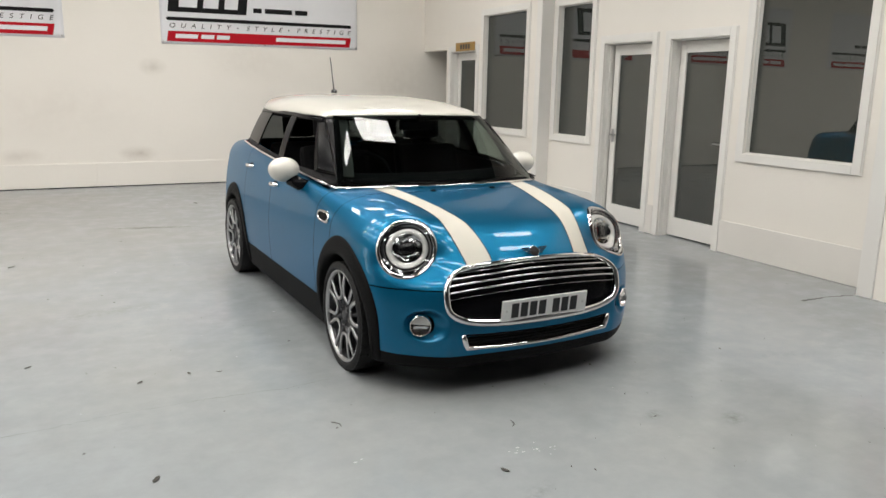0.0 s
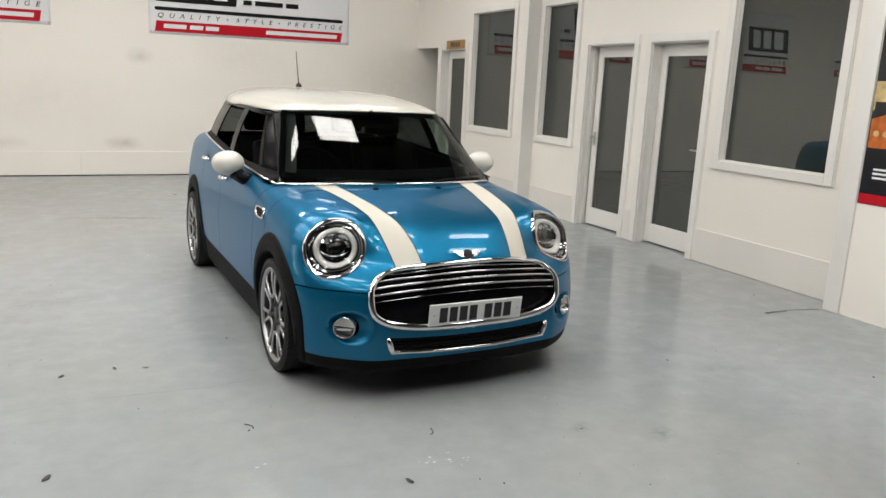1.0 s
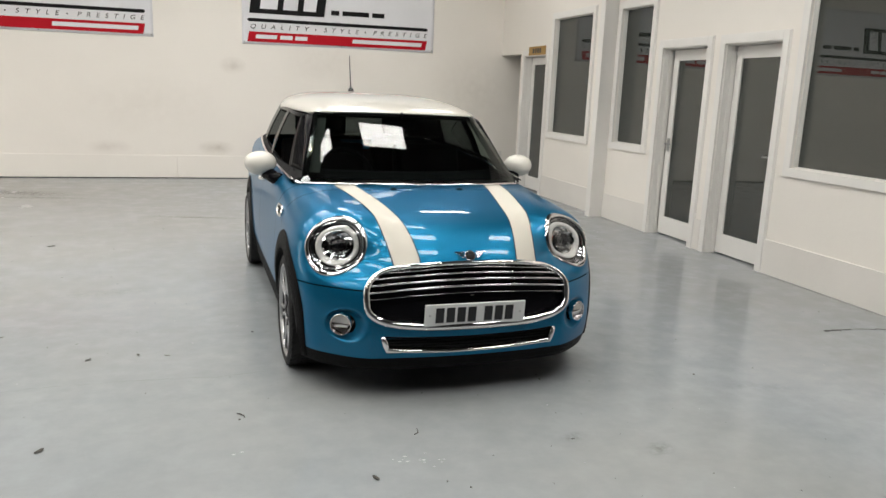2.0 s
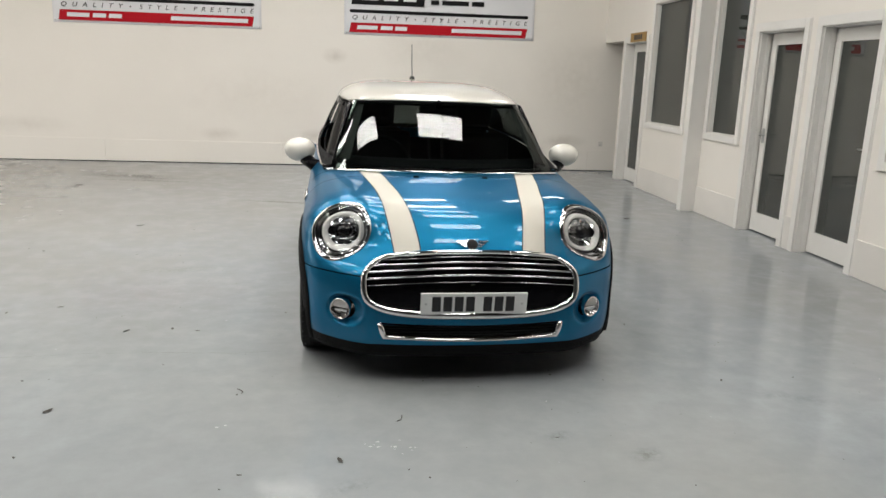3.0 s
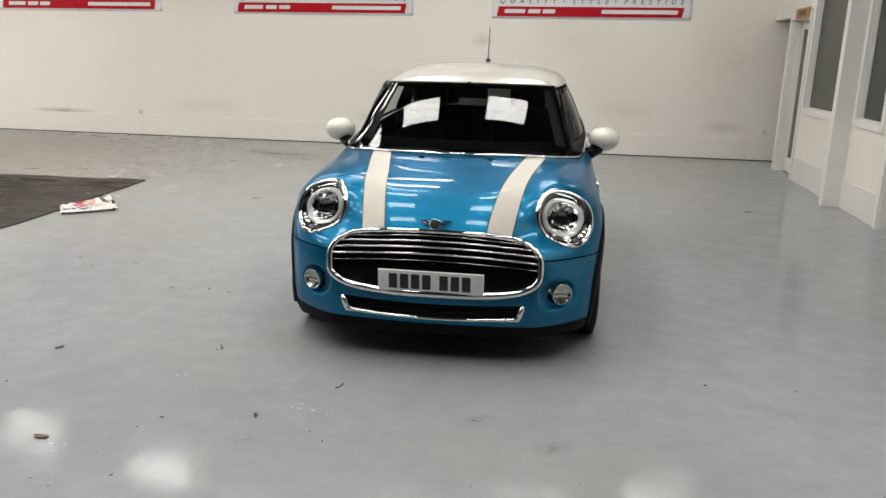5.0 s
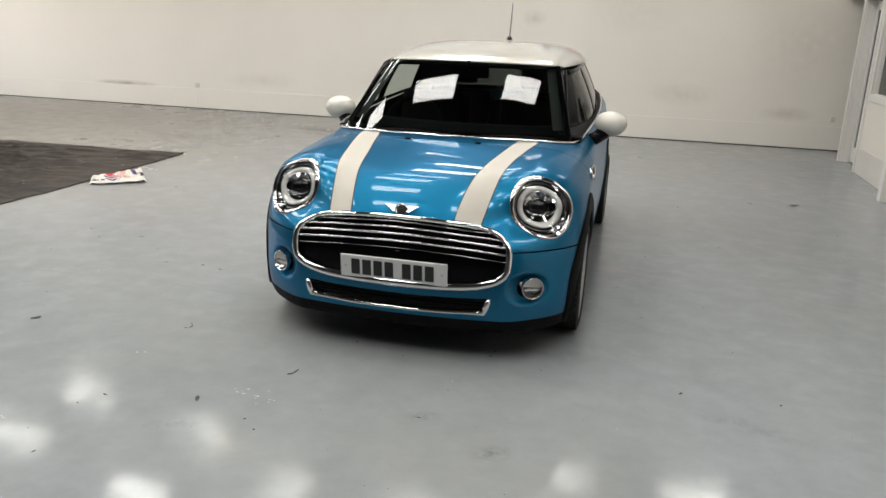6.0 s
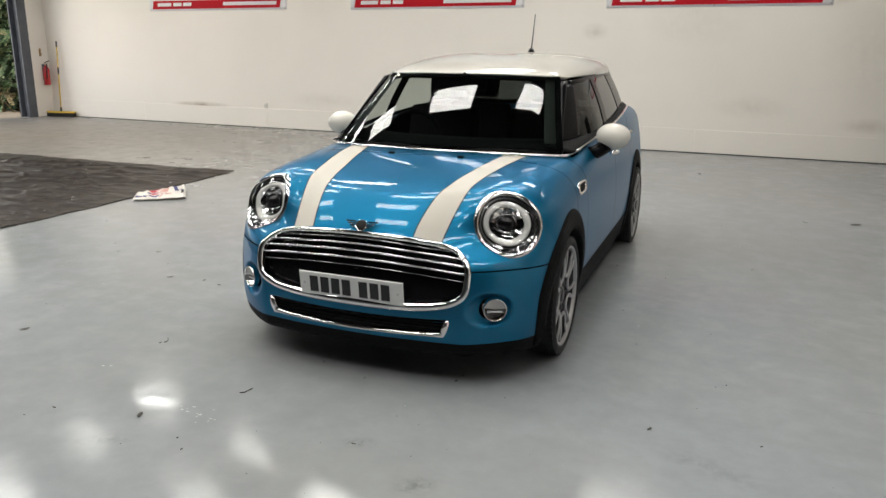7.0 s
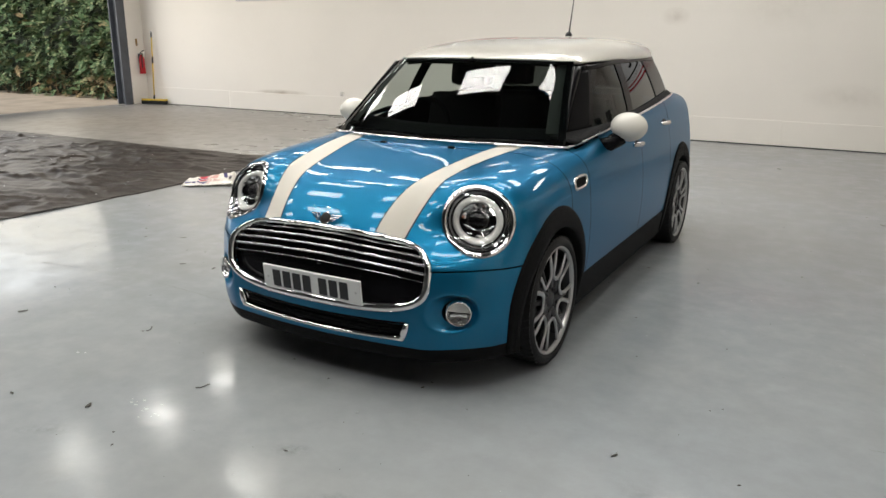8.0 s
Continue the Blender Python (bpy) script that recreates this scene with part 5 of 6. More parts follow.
# ---- loose things and signs in the showroom ----
def text_mesh(body, size, shear=0.0, spacing=1.0, width=None):
    """Flat raised lettering as a bmesh in the plane z = 0, centred; width stretches it to a true length."""
    cu = bpy.data.curves.new("lettering", "FONT")
    cu.body, cu.size, cu.shear, cu.space_character, cu.extrude = body, size, shear, spacing, 0.0006
    cu.align_x, cu.align_y = "CENTER", "CENTER"
    ob = bpy.data.objects.new("lettering", cu)
    me = bpy.data.meshes.new_from_object(ob)
    b = bmesh.new()
    b.from_mesh(me)
    bpy.data.objects.remove(ob)
    bpy.data.meshes.remove(me)
    if width:
        xs = [v.co.x for v in b.verts]
        k = width / (max(xs) - min(xs))
        for v in b.verts:
            v.co.x *= k
    return b


def islands(b):
    """Splits lettering into its letters, in reading order."""
    left, out = set(b.verts), []
    while left:
        group, edge = set(), [next(iter(left))]
        while edge:
            v = edge.pop()
            if v not in group:
                group.add(v)
                edge += [e.other_vert(v) for e in v.link_edges]
        left -= group
        piece = bmesh.new()
        index = {v: piece.verts.new(v.co) for v in sorted(group, key=lambda q: q.index)}
        for f in b.faces:
            if f.verts[0] in group:
                piece.faces.new([index[v] for v in f.verts])
        out.append(piece)
    b.free()
    return sorted(out, key=lambda p: min(v.co.x for v in p.verts))


def plate_xz(pts, y0, y1):
    """A flat plate in the xz plane with the outline pts, from y0 (front) to y1."""
    b = bmesh.new()
    f = [b.verts.new((x, y0, z)) for x, z in pts]
    g = [b.verts.new((x, y1, z)) for x, z in pts]
    b.faces.new(f)
    b.faces.new(g[::-1])
    for i in range(len(pts)):
        j = (i + 1) % len(pts)
        b.faces.new((f[i], g[i], g[j], f[j]))
    bmesh.ops.recalc_face_normals(b, faces=b.faces[:])
    return b


def banner(x):
    """A vinyl banner, its left lower corner at x: black lettered block, rule, motto and red strip."""
    bn = thing("banner", pose(x, BACK, 2.09, 0, -0.35, 0), "white vinyl wall banner with black rule and red strip", "banner", "banners on the back wall")
    W, Hh = 3.07, 1.25
    us, vs = np.linspace(0, W, 60), np.linspace(0, Hh, 20)
    P = [[(u, -0.006 - 0.004 * math.sin(u * 2.1 + x) * math.sin(v * 2.5 + 1), v) for v in vs] for u in us]
    cloth = part("cloth", sheet(P, 0.003), M_BANNER, bn, smooth=True)
    F = -0.0125
    strip = part("red_strip", plate_xz([(0.075, 0.035), (2.93, 0.035), (2.96, 0.185), (0.105, 0.185)], F, F + 0.001), M_RED, bn, "red strip with white bars")
    part("rule", plate_xz([(0.10, 0.335), (2.95, 0.335), (2.97, 0.36), (2.95, 0.385), (0.10, 0.385), (0.08, 0.36)], F, F + 0.001), M_BANNERINK, bn, "black rule")
    for word, cx, wide in (("QUALITY", 0.56, 0.90), ("STYLE", 1.53, 0.565), ("PRESTIGE", 2.495, 0.905)):
        for letter in islands(text_mesh(word, 0.092, 0.25, 2.3, wide)):
            part("motto_letter", moved(letter, pose(cx, F, 0.262, 90, 0, 0)), M_BANNERINK, bn, "black capital letter")
    for cx in (1.126, 1.92):
        part("motto_dot", moved(lathe([(0, 0.001), (0.0006, 0.011)], 12), pose(cx, F, 0.262, 0, 0, -90)), M_BANNERINK, bn)
    logo = part("logo_block", plate_xz([(0.11, 0.46), (1.26, 0.46), (1.32, 0.95), (0.17, 0.95)], F, F + 0.001), M_BANNERINK, bn, "black logo block with white shapes")
    for x0, x1 in ((0.27, 0.53), (0.62, 0.84), (0.93, 1.13)):
        part("logo_shape", plate_xz([(x0, 0.53), (x1, 0.53), (x1 + 0.045, 0.88), (x0 + 0.045, 0.88)], F - 0.002, F - 0.001), M_BANNER, logo)
    for x0, x1 in ((1.37, 1.50), (1.55, 1.98), (2.03, 2.23)):
        part("word_bar", plate_xz([(x0, 0.50), (x1, 0.50), (x1, 0.57), (x0, 0.57)], F, F + 0.001), M_BANNERINK, bn)
    for x0, x1 in ((0.20, 0.52), (0.57, 0.76), (0.80, 0.99), (1.71, 2.86)):
        part("writing_bar", plate_xz([(x0, 0.085), (x1, 0.085), (x1 + 0.01, 0.145), (x0 + 0.01, 0.145)], F - 0.002, F - 0.001), M_BANNER, strip)
    for u, v in ((0.03, 0.03), (W - 0.03, 0.03), (W / 2, 0.025)):
        part("fixing", moved(lathe([(0, 0.001), (0.003, 0.008), (0, 0.011)], 10), pose(u, -0.011, v, 0, 0, -90)), M_HANDLE, bn)
    return bn


for bx in (1.70, -2.65, -7.0):
    banner(bx)

# sign over the far office door
sg = thing("door_sign", SIDE, "small ochre sign with dark bars over a door", "sign")
part("board", box(-0.034, -0.0225, 10.32, 10.94, 2.092, 2.22, 0.002), M_SIGN, sg)
for k in range(4):
    part("writing_bar", box(-0.0355, -0.0345, 10.47 + 0.085 * k, 10.53 + 0.085 * k, 2.122, 2.19), M_INK, sg)

# poster on the near wall
po = thing("poster", pose(5.64, 3.464, 0.84), "glossy poster of an orange vehicle on black with a red foot", "poster")
M_POSTER = material("poster black", (0.012, 0.012, 0.015), 0.3)
M_ORANGE = material("poster orange", (0.62, 0.16, 0.03), 0.3, vary=0.5, vary_scale=14)
M_CREAM = material("poster cream", (0.70, 0.52, 0.25), 0.3, vary=0.5, vary_scale=9)
part("sheet", box(-0.004, -0.0005, -0.84, 0.0, 0.0, 1.25), M_POSTER, po)
part("foot_strip", box(-0.0055, -0.0045, -0.835, -0.005, 0.004, 0.075), M_RED, po)
part("picture_glow", box(-0.0055, -0.0045, -0.80, -0.005, 0.66, 0.86), M_CREAM, po)
blob = bmesh.new()
pts = [(-0.01, 0.40), (-0.70, 0.40), (-0.76, 0.52), (-0.66, 0.60), (-0.50, 0.64), (-0.42, 0.74), (-0.20, 0.74), (-0.10, 0.63), (-0.01, 0.60)]
blob.faces.new([blob.verts.new((-0.0062, y, z)) for y, z in pts])
part("picture_vehicle", blob, M_ORANGE, po)
for y0, z0 in ((-0.06, 0.50), (-0.13, 0.50)):
    part("picture_lamp", moved(lathe([(0, 0.001), (0.001, 0.022)], 16), pose(-0.0068, y0, z0, 0, 0, 180)), M_CREAM, po)
part("picture_shade", box(-0.0075, -0.0066, -0.36, -0.02, 0.65, 0.72), M_POSTER, po)
for z, l in ((0.215, 0.30), (0.185, 0.42), (0.245, 0.2)):
    part("writing_bar", box(-0.0055, -0.0045, -0.08 - l, -0.08, z, z + 0.014), M_BANNER, po)


def socket(x, z):
    so = thing("wall_socket", pose(x, BACK, z), "small white single wall socket", "socket", "wall sockets")
    part("plate", box(-0.036, 0.036, -0.028, 0.0, -0.042, 0.042, 0.005), M_DADO, so)
    part("rocker", box(-0.01, 0.01, -0.032, -0.027, 0.008, 0.028, 0.002), M_DADO, so)
    for a, b_ in ((-0.003, -0.004), (-0.014, -0.022), (0.008, -0.022)):
        part("slot", box(a, a + 0.006, -0.0288, -0.0275, b_ - 0.004, b_ + 0.004), M_INK, so)


socket(-4.457, 0.41)
socket(6.05, 0.463)

# dark sheet on the floor
def cloth_height(x, y):
    p = Vector((x * 0.9, y * 1.6, 0.3))
    h = noise.noise(p * 1.3) * 0.5 + noise.noise(p * 3.1 + Vector((5, 2, 1))) * 0.3
    r = abs(noise.noise(Vector((x * 0.7 + y * 0.5, y * 2.3 - x * 0.2, 4.0))))
    q = abs(noise.noise(Vector((x * 2.2 - y * 0.9, y * 2.4 + x * 0.6, 11.0))))
    fold = 0.0
    for k, (ax, ay, deep) in enumerate(((0.8, 3.4, 0.040), (1.6, 2.6, 0.030), (2.4, 4.6, 0.022))):
        g = abs(noise.noise(Vector((x * ax + 0.35 * y, y * ay - 0.3 * x, 17.0 + 5 * k))))
        fold += deep * max(0.0, 1 - g / 0.10) * max(0.0, 0.35 + noise.noise(Vector((x * 0.8, y * 0.8, 30.0 + k))))
    return fold + 0.010 + 0.014 * max(0.0, h) + 0.024 * max(0.0, 0.16 - r) / 0.16 * max(0.0, 0.45 + noise.noise(p * 0.6)) + 0.020 * max(0.0, 0.14 - q) / 0.14 * max(0.0, 0.45 + noise.noise(p * 0.9)) + 0.012 * noise.noise(Vector((x * 4.0, y * 7.0, 1.0)))


P = []
for i in range(280):
    row = []
    for j in range(250):
        u, v = i / 279, j / 249
        y = 1.7 + 6.05 * v
        xr = -1.80 - 0.07 * math.sin(y * 1.1 - 1.0) + 0.02 * noise.noise(Vector((y * 3, 0, 0)))
        x = -8.9 + (xr + 8.9) * u
        yy = y + (0.09 * (u - 1) * v) * 2.4 + 0.008 * noise.noise(Vector((x * 3, 7, 0)))
        # the cloth lies flatter towards its hems
        calm = min(1.0, 0.3 + min(xr - x, 6.05 * (1 - v)) / 0.5)
        row.append((x, yy, 0.004 + (cloth_height(x, yy) - 0.004) * calm + (0.012 * max(0, noise.noise(Vector((x * 2.5, yy * 2.5, 9)))) if u > 0.99 else 0)))
    P.append(row)
tagged(mesh_object("ground_sheet", sheet(P, 0.003), M_SHEET, True), "creased dark brown plastic sheet spread on the floor", "ground sheet")
rng = random.Random(5)
scraps = bmesh.new()
for k in range(40):
    x, y = rng.uniform(-8, -1.9), rng.uniform(2.5, 7.4)
    l = rng.uniform(0.004, 0.012)
    moved_b = box(-l, l, -l * 0.4, l * 0.4, 0, 0.003)
    scraps = join(scraps, moved(moved_b, pose(x, y, cloth_height(x, y) + 0.004, 0, 0, rng.uniform(0, 180))))
tagged(mesh_object("paper_scraps", scraps, M_BANNER), "tiny pale scraps scattered on the dark sheet", "litter", kind="stuff")


# plastic sack
def sack():
    e = thing("sack", pose(-1.60, 6.22, 0.0, 0, 0, 0), "crumpled white plastic sack with red and blue print", "sack")
    M_SACK = material("white plastic sack", (0.80, 0.76, 0.70), 0.3, vary=0.12, vary_scale=14, bump=0.3, bump_scale=25)
    M_NAVY = material("navy print", (0.04, 0.04, 0.16), 0.35)
    M_PRINT = material("red print", (0.60, 0.045, 0.08), 0.35)
    M_PALERED = material("pale red print", (0.62, 0.36, 0.32), 0.35)
    a, b_, c, d = np.array((-0.02, -0.41)), np.array((0.375, -0.10)), np.array((0.09, 0.24)), np.array((-0.20, -0.16))

    def place(u, v, lift=0.0):
        q = (a * (1 - u) + b_ * u) * (1 - v) + (d * (1 - u) + c * u) * v
        side = (0.45 + 0.55 * min(1.0, v / 0.10) ** 0.5) * min(1.0, (1 - v) / 0.06) ** 0.5 * (0.5 + 0.5 * min(1.0, u / 0.05) ** 0.5) * (0.4 + 0.6 * min(1.0, (1 - u) / 0.04) ** 0.5)
        h = 0.030 + 0.018 * u + 0.028 * u * v + 0.016 * math.exp(-((u - 0.95) / 0.06) ** 2) + 0.012 * math.exp(-((u - 0.04) / 0.06) ** 2)
        h -= 0.016 * math.exp(-((v - 0.5 - 0.1 * u) / 0.12) ** 2) * (1 - u)
        h += 0.014 * noise.noise(Vector((u * 5, v * 3, 2))) + 0.008 * noise.noise(Vector((u * 13, v * 7, 5)))
        return (q[0], q[1], 0.004 + max(0.0, h) * side + lift)
    top = [[place(u, v) for v in np.linspace(0, 1, 28)] for u in np.linspace(0, 1, 40)]
    part("skin", sheet(top, 0.0), M_SACK, e, smooth=True)
    part("under_skin", sheet([[(0.86 * p[0] + 0.01, 0.86 * p[1] - 0.005, 0.0025) for p in r] for r in top], 0.0), M_SACK, e)

    def blot(u0, u1, v0, v1, mat, name, slant=0.0):
        part(name, sheet([[place(u + slant * (v - v0), v, 0.003) for v in np.linspace(v0, v1, 10)] for u in np.linspace(u0, u1, 8)], 0.0), mat, e, smooth=True)
    blot(0.80, 0.87, 0.42, 0.90, M_NAVY, "blue_print", -0.12)
    blot(0.83, 0.96, 0.32, 0.42, M_NAVY, "blue_print")
    blot(0.91, 0.96, 0.08, 0.30, M_INK, "dark_print")
    blot(0.05, 0.17, 0.08, 0.28, M_NAVY, "blue_print")
    blot(0.03, 0.30, 0.42, 0.50, M_NAVY, "thin_print")
    blot(0.52, 0.64, 0.52, 0.86, M_PALERED, "pale_print", 0.08)
    blot(0.60, 0.72, 0.14, 0.40, M_PALERED, "pale_print")
    blot(0.20, 0.26, 0.06, 0.20, M_NAVY, "blue_print")
    for cu, cv in ((0.40, 0.24), (0.36, 0.74)):
        for r0, r1, t0, t1, mat, name in ((0.005, 0.075, 0.0, 6.28, M_PRINT, "red_print"), (0.10, 0.125, 0.2, 2.6, M_PRINT, "swirl_print"), (0.10, 0.125, 3.3, 5.7, M_NAVY, "swirl_print"), (0.145, 0.165, -0.9, 0.9, M_PALERED, "swirl_print")):
            ring = [[place(cu + rr * math.cos(t), cv + rr * 1.7 * math.sin(t), 0.003) for rr in (r0, (r0 + r1) / 2, r1)] for t in np.linspace(t0, t1, 24)]
            part(name, sheet(ring, 0.0), mat, e)


sack()

# extinguisher on the stub of wall by the doorway
ex = thing("fire_extinguisher", pose(LEFT, 12.04, 0.64), "red fire extinguisher hung on the wall", "fire extinguisher")
cylinder = part("cylinder", moved(lathe([(0.0, 0.001), (0.0, 0.055), (0.012, 0.062), (0.31, 0.062), (0.35, 0.050), (0.375, 0.025), (0.40, 0.022)], 28), pose(0.075, 0, 0, 0, -90, 0)), M_FIRE, ex, smooth=True)
valve = part("valve", box(0.05, 0.10, -0.02, 0.02, 0.395, 0.44, 0.006), M_HANDLE, ex)
part("lever", moved(box(0.0, 0.13, -0.01, 0.01, 0.0, 0.014, 0.004), pose(0.055, 0, 0.44, 0, -18, 0)), M_INK, valve)
part("hose", tube([(0.10, 0, 0.42), (0.14, -0.03, 0.40), (0.145, -0.05, 0.30), (0.135, -0.05, 0.12)], 0.011), M_RUBBER, valve, smooth=True)
part("label_panel", moved(lathe([(0.12, 0.0626), (0.26, 0.0626)], 28, arc=2.2), pose(0.075, 0, 0, 0, -90, 0)), M_BANNER, cylinder)
part("bracket", box(0.0, 0.014, -0.03, 0.03, 0.10, 0.42, 0.003), M_STEEL, ex)
hk = thing("wall_hook", pose(LEFT, 12.0, 1.22), "old brass key holder on the wall", "hook")
part("plate", box(0.0, 0.012, -0.02, 0.02, 0.0, 0.15, 0.004), M_SIGN, hk)
part("peg", tube([(0.01, 0, 0.03), (0.05, 0, 0.03), (0.055, 0, 0.05)], 0.006), M_HANDLE, hk)

# wide floor broom in the corner
br = thing("broom", pose(-9.42, 12.02, 0.0, 0, 0, 14), "wide yellow floor broom with black bristles leaning in the corner", "broom")
broom_head = part("head", box(-0.31, 0.31, -0.035, 0.035, 0.075, 0.115, 0.012), M_YELLOW, br)
bris = bmesh.new()
for i in range(60):
    for j in range(3):
        x, y = -0.30 + 0.6 * i / 59, -0.026 + 0.026 * j
        bris = box(x - 0.004, x + 0.004, y - 0.011, y + 0.011, 0.002 + 0.004 * ((i * 7 + j) % 3), 0.078, bm=bris)
part("bristles", bris, M_BLACKBRISTLE, broom_head)
pole = part("pole", tube([(0.0, 0.0, 0.10), (0.0, 0.05, 0.75), (0.0, 0.095, 1.42)], 0.0125), M_YELLOW, br, smooth=True)
part("grip", tube([(0.0, 0.095, 1.40), (0.0, 0.102, 1.52)], 0.016), M_INK, pole, smooth=True)
part("clamp", tube([(0.0, 0.058, 0.86), (0.0, 0.068, 1.0)], 0.0165), M_INK, pole, smooth=True)
part("ferrule", tube([(0, 0, 0.095), (0, 0.008, 0.19)], 0.019), M_INK, pole, smooth=True)


# litter on the floor: curled leaves and twigs
def leaf_bit(x, y, size, turn, dry):
    b = bmesh.new()
    grid = []
    for i in range(7):
        u = -1 + i / 3
        w = 0.42 * math.sqrt(max(0.02, 1 - u * u))
        grid.append([b.verts.new((u * size, v * w * size, 0.002 + size * (0.10 * v * v + 0.16 * abs(u) ** 2 * (i % 2 + 1) * 0.5))) for v in (-1, 0, 1)])
    for i in range(6):
        for j in range(2):
            b.faces.new((grid[i][j], grid[i + 1][j], grid[i + 1][j + 1], grid[i][j + 1]))
    ob = mesh_object("dry_leaf" if dry else "leaf_scrap", b, M_LEAFDRY if dry else M_BIT)
    ob.matrix_world = pose(x, y, 0.0, 0, 0, turn)
    tagged(ob, "curled dry brown leaf on the grey floor" if dry else "small dark leaf scrap on the grey floor", "leaf", "litter on the floor")


for i, (x, y, sz, dry) in enumerate(((0.91, 2.06, 0.035, 1), (0.39, 2.92, 0.035, 0), (1.67, 2.40, 0.030, 0), (1.29, 2.31, 0.016, 0), (0.44, 3.99, 0.028, 0), (0.69, 4.02, 0.026, 0), (0.84, 3.98, 0.022, 0),
                                     (-0.24, 7.06, 0.050, 0), (-0.35, 4.34, 0.024, 0), (-0.55, 4.51, 0.022, 0), (-0.08, 4.46, 0.026, 0), (0.29, 6.88, 0.022, 0), (4.45, 7.62, 0.04, 0), (4.87, 7.71, 0.06, 0),
                                     (4.02, 5.79, 0.02, 0), (3.37, 10.12, 0.05, 0), (-1.6, 9.6, 0.05, 0), (-1.0, 10.4, 0.04, 0), (1.74, 10.11, 0.05, 0), (2.6, 2.54, 0.014, 0), (3.65, 3.12, 0.02, 0))):
    leaf_bit(x, y, sz * (0.95 if dry else 0.72), 57 * i % 180, bool(dry))
for x, y, turn in ((1.94, 2.76, 60), (1.2, 3.1, 110)):
    tw = mesh_object("twig", tube([(-0.03, 0.006, 0.003), (-0.01, -0.004, 0.003), (0.015, 0.004, 0.004), (0.032, 0.012, 0.003)], 0.0022, sides=5), M_BIT)
    tw.matrix_world = pose(x, y, 0, 0, 0, turn)
    tagged(tw, "small dark twig on the grey floor", "twig", "litter on the floor")

# cracks and scuffs of the floor
floor = bpy.data.objects["floor"]


def crack(points, width, mat):
    rng2 = random.Random(len(points) * 7 + int(points[0][0] * 31))
    b = bmesh.new()
    last = None
    for (x0, y0), (x1, y1) in zip(points, points[1:]):
        n = max(2, int(math.hypot(x1 - x0, y1 - y0) / 0.03))
        for k in range(n + 1):
            u = k / n
            dx, dy = (y1 - y0), -(x1 - x0)
            l = math.hypot(dx, dy)
            j = rng2.gauss(0, 0.004)
            w = width * rng2.uniform(0.15, 1.0) / 2
            x, y = x0 + (x1 - x0) * u + dx / l * j, y0 + (y1 - y0) * u + dy / l * j
            pair = (b.verts.new((x + dx / l * w, y + dy / l * w, 0.0012)), b.verts.new((x - dx / l * w, y - dy / l * w, 0.0012)))
            if last:
                b.faces.new((last[0], pair[0], pair[1], last[1]))
            last = pair
    part("crack", b, mat, floor)


crack([(5.60, 3.60), (5.42, 3.645), (5.32, 3.655)], 0.022, M_DARK)
crack([(5.32, 3.655), (5.20, 3.66), (5.08, 3.655)], 0.050, M_DARK)
crack([(5.08, 3.655), (4.75, 3.64), (4.45, 3.64)], 0.005, M_CRACK)
crack([(1.34, 3.64), (1.11, 3.61), (0.70, 3.64), (0.29, 3.63), (-0.4, 3.55)], 0.007, M_CRACK)
crack([(4.6, 7.65), (4.8, 7.70), (5.05, 7.66)], 0.02, M_CRACK)
rng = random.Random(11)
for cx, cy, n, spread in ((1.88, 2.50, 16, 0.07), (1.18, 2.73, 2, 0.02), (1.0, 2.0, 5, 0.06)):
    b = bmesh.new()
    for k in range(n):
        x, y = cx + rng.gauss(0, spread), cy + rng.gauss(0, spread * 0.4)
        r = rng.uniform(0.002, 0.009)
        vs = [b.verts.new((x + r * math.cos(t) * rng.uniform(0.5, 1.6), y + r * math.sin(t) * rng.uniform(0.3, 0.9), 0.0012)) for t in np.linspace(0, 2 * math.pi, 7, endpoint=False)]
        b.faces.new(vs)
    part("scuff", b, M_SCUFF, floor)


# ---- grit scattered over the floor ----
def flecks(name, count, seed, small, large, mat, label, category):
    """Tiny irregular crumbs scattered over the open floor, as one piece of stuff."""
    rng4 = random.Random(seed)
    verts, faces = [], []
    for _ in range(count):
        x, y = rng4.uniform(-4.5, 5.5), 0.9 + 10.6 * rng4.random() ** 1.3
        l = small + (large - small) * rng4.random() ** 2.5
        w, h, a = l * rng4.uniform(0.3, 0.7), rng4.uniform(0.0006, 0.003), rng4.uniform(0, 6.3)
        c, d = math.cos(a), math.sin(a)
        n = len(verts)
        for z, k in ((0.0, 1.0), (h, 0.7)):
            verts += [(x + k * (u * l * c - v * w * d), y + k * (u * l * d + v * w * c), z) for u, v in ((-1, -0.6), (0.2, -1), (1, 0.1), (-0.1, 1))]
        faces += [(n + 4, n + 5, n + 6, n + 7)] + [(n + i, n + (i + 1) % 4, n + 4 + (i + 1) % 4, n + 4 + i) for i in range(4)]
    me = bpy.data.meshes.new(name)
    me.from_pydata(verts, [], faces)
    me.materials.append(mat)
    tagged(new(name, me), label, category, kind="stuff")


flecks("grit", 420, 11, 0.002, 0.014, M_BIT, "dark grit and crumbs scattered over the floor", "grit")
flecks("paint_flecks", 160, 12, 0.002, 0.009, M_SCUFF, "pale paint flecks scattered over the floor", "flecks")


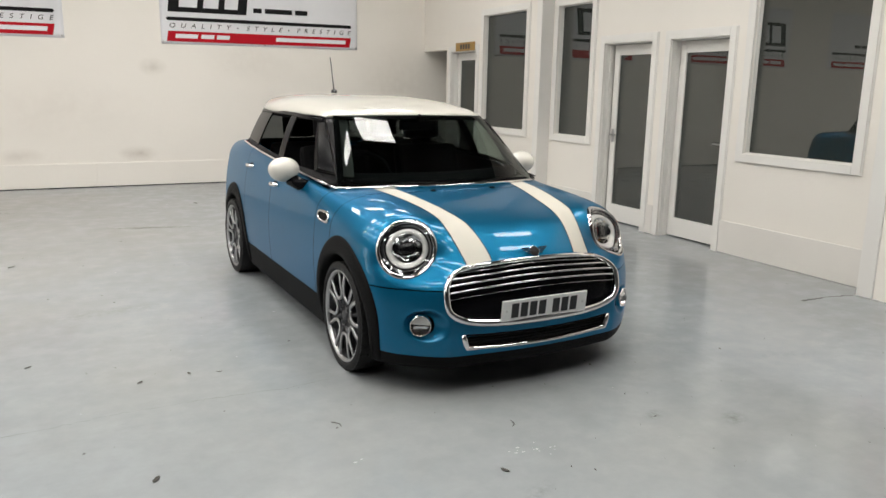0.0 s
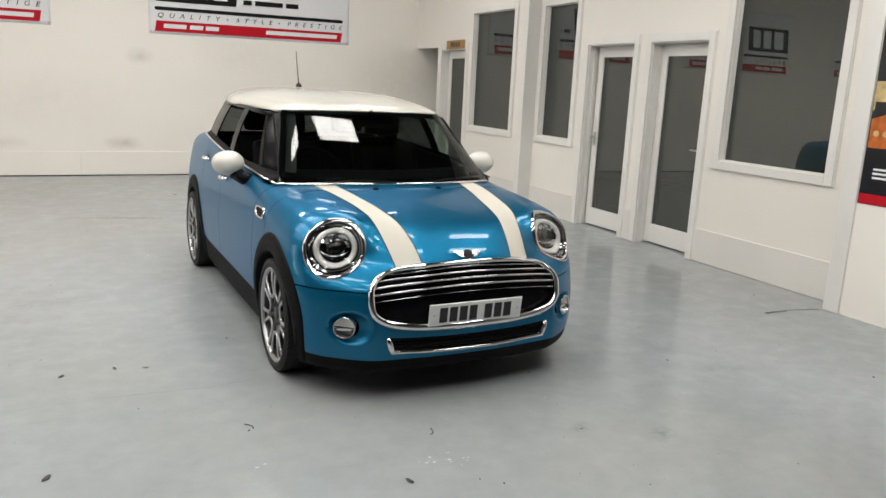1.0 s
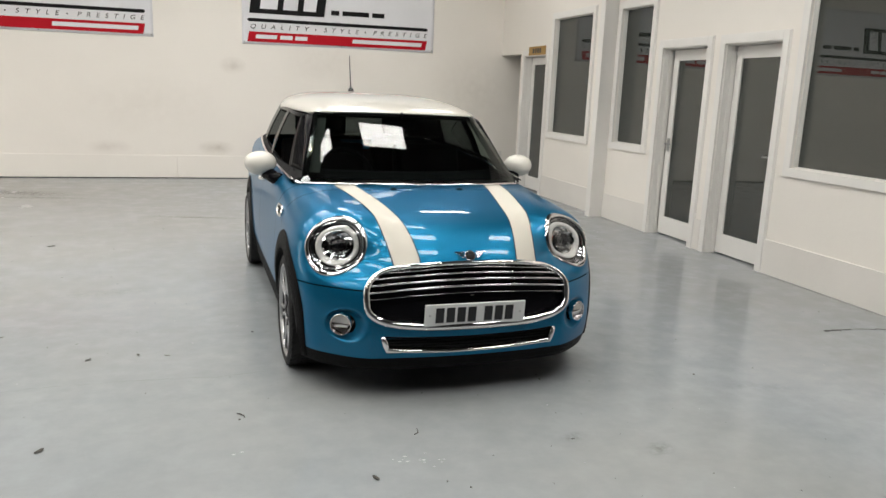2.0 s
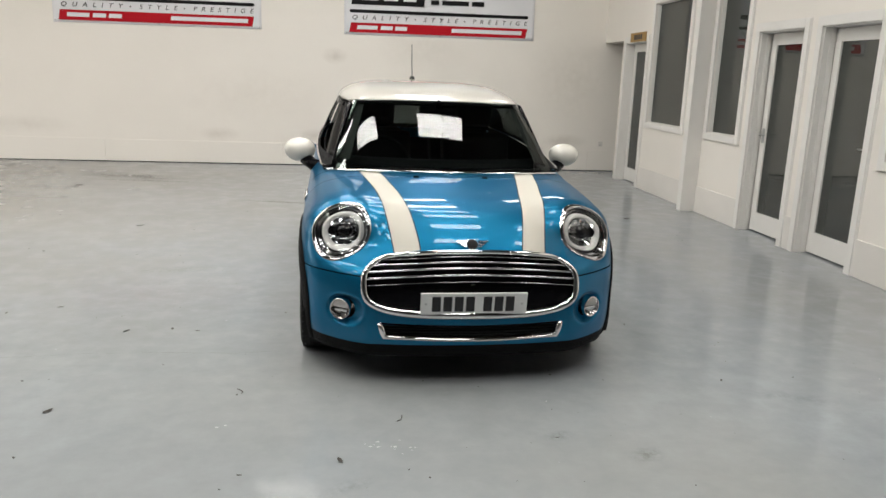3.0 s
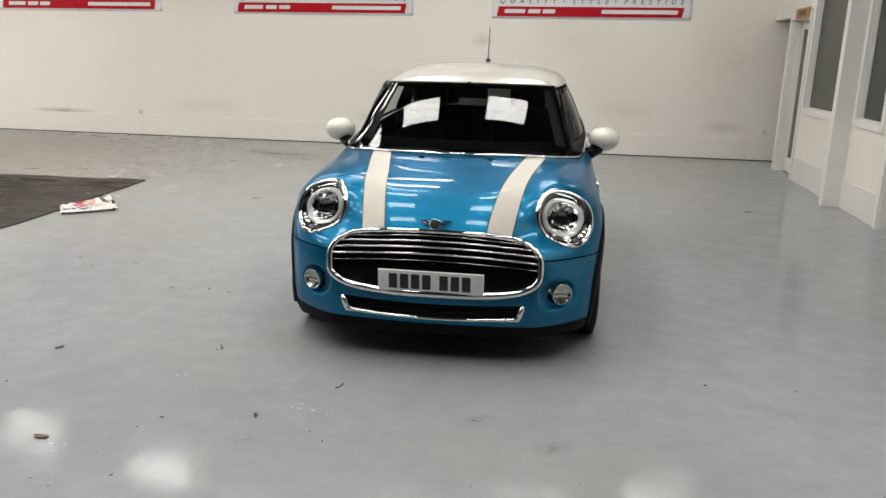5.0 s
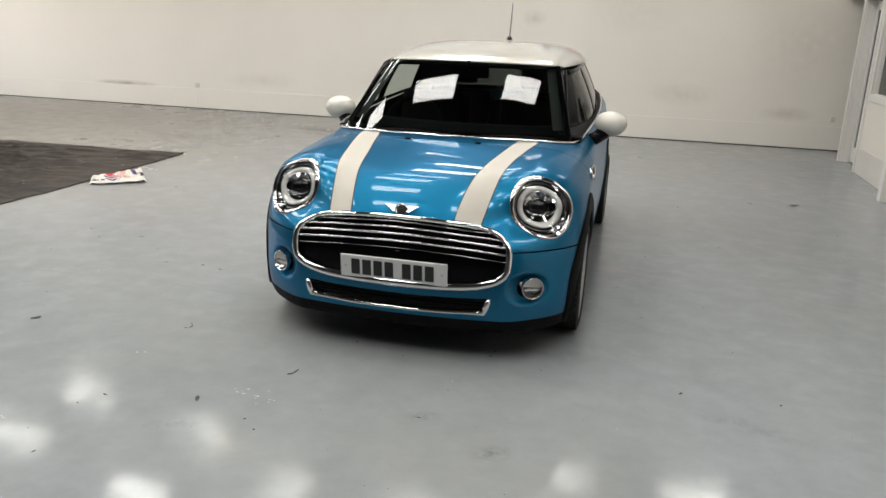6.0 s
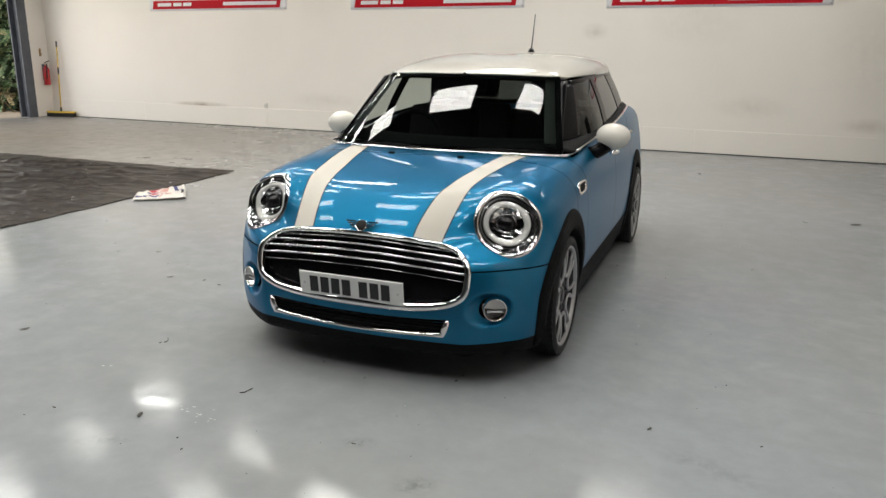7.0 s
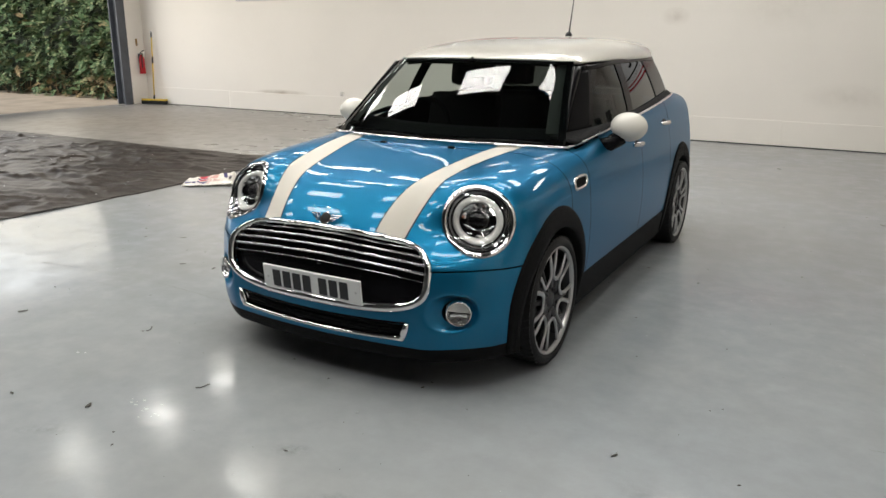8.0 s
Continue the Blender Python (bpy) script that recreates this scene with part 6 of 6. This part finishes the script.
# ---- outside: a tall hedge beyond the doorway ----
def leaf_material():
    m = bpy.data.materials.new("hedge leaves")
    m.use_nodes = True
    nt = m.node_tree
    b = nt.nodes["Principled BSDF"]
    b.inputs["Roughness"].default_value = 0.55
    geo = nt.nodes.new("ShaderNodeNewGeometry")
    ramp = nt.nodes.new("ShaderNodeValToRGB")
    e = ramp.color_ramp.elements
    e[0].position, e[0].color = 0.0, (0.035, 0.075, 0.028, 1)
    e[1].position, e[1].color = 1.0, (0.22, 0.235, 0.12, 1)
    mid = ramp.color_ramp.elements.new(0.6)
    mid.color = (0.085, 0.14, 0.060, 1)
    nt.links.new(geo.outputs["Random Per Island"], ramp.inputs[0])
    nt.links.new(ramp.outputs[0], b.inputs["Base Color"])
    return m


M_DRYHEDGE = material("dry hedge leaves", (0.26, 0.20, 0.10), 0.8, vary=0.5, vary_scale=9)


def hedge():
    e = thing("hedge", pose(-14.5, 12.9, -0.03), "tall dense green hedge with dry lower twigs", "hedge")
    rng3 = random.Random(3)
    # near-black sheet behind the leaves, painted as the shade inside the hedge
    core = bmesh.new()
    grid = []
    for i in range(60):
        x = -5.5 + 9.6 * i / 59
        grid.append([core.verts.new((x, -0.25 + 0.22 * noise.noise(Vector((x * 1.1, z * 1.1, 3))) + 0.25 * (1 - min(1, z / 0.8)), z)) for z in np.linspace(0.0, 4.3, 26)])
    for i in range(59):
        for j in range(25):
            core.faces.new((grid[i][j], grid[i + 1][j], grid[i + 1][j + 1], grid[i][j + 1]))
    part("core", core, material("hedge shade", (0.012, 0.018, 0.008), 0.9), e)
    green, dry = ([], []), ([], [])
    for k in range(4200):
        x, z = rng3.uniform(-5.5, 4.1), 4.4 * rng3.random() ** 0.85 + 0.08
        depth = -0.36 - 0.22 * rng3.random() + 0.34 * noise.noise(Vector((x * 1.1, z * 1.1, 3))) + 0.50 * noise.noise(Vector((x * 2.4, z * 2.6, 8))) + 0.22 * (1 - min(1, z / 0.7))
        # a spray: leaves in pairs along a drooping twig
        way = Vector((rng3.uniform(-1, 1), rng3.uniform(-1.0, -0.2), rng3.uniform(-0.7, 0.8))).normalized()
        across = way.cross(Vector((rng3.uniform(-0.4, 0.4), -0.5, 1))).normalized()
        face = way.cross(across)
        long = rng3.uniform(0.12, 0.30)
        verts, faces = dry if rng3.random() < 0.55 * max(0.0, 1 - z / 0.8) + 0.03 else green
        for n_leaf in range(11):
            u = (n_leaf // 2 + 0.5) / 5.5
            turn = (-1, 1)[n_leaf % 2] * (0.75 - 0.2 * u)
            c = Vector((x, depth, z)) + way * long * u - Vector((0, 0, 0.10 * u * u))
            d = (way * math.cos(turn) + across * math.sin(turn) + face * rng3.uniform(-0.3, 0.3)).normalized()
            w = d.cross(face).normalized()
            s = rng3.uniform(0.045, 0.085) * (1.1 - 0.4 * u)
            n = len(verts)
            verts += [c, c + d * s * 0.9 + w * s * 0.38, c + d * s * 1.9, c + d * s * 0.9 - w * s * 0.38]
            faces.append((n, n + 1, n + 2, n + 3))
    dm = bpy.data.meshes.new("dry_leaves")
    dm.from_pydata(dry[0], [], dry[1])
    dm.materials.append(M_DRYHEDGE)
    dl = new("dry_leaves", dm)
    dl.parent = e
    tagged(dl, "dry brown leaves and sprays", kind="stuff")
    verts, faces = green
    me = bpy.data.meshes.new("leaves")
    me.from_pydata(verts, [], faces)
    me.materials.append(leaf_material())
    lv = new("leaves", me)
    lv.parent = e
    tagged(lv, "dense small green leaves", kind="stuff")
    tw = bmesh.new()
    for k in range(60):
        x = rng3.uniform(-5.3, 4.0)
        a = Vector((x, -0.25 - 0.2 * rng3.random(), 0.0))
        c = a + Vector((rng3.uniform(-0.4, 0.4), rng3.uniform(-0.35, 0.1), rng3.uniform(0.3, 0.9)))
        tw = tube([a, (a + c) / 2 + Vector((0.05, 0.0, 0.03)), c], [0.008, 0.006, 0.003], sides=4, bm=tw)
    tagged(part("twigs", tw, M_LEAFDRY, e), kind="stuff")


hedge()
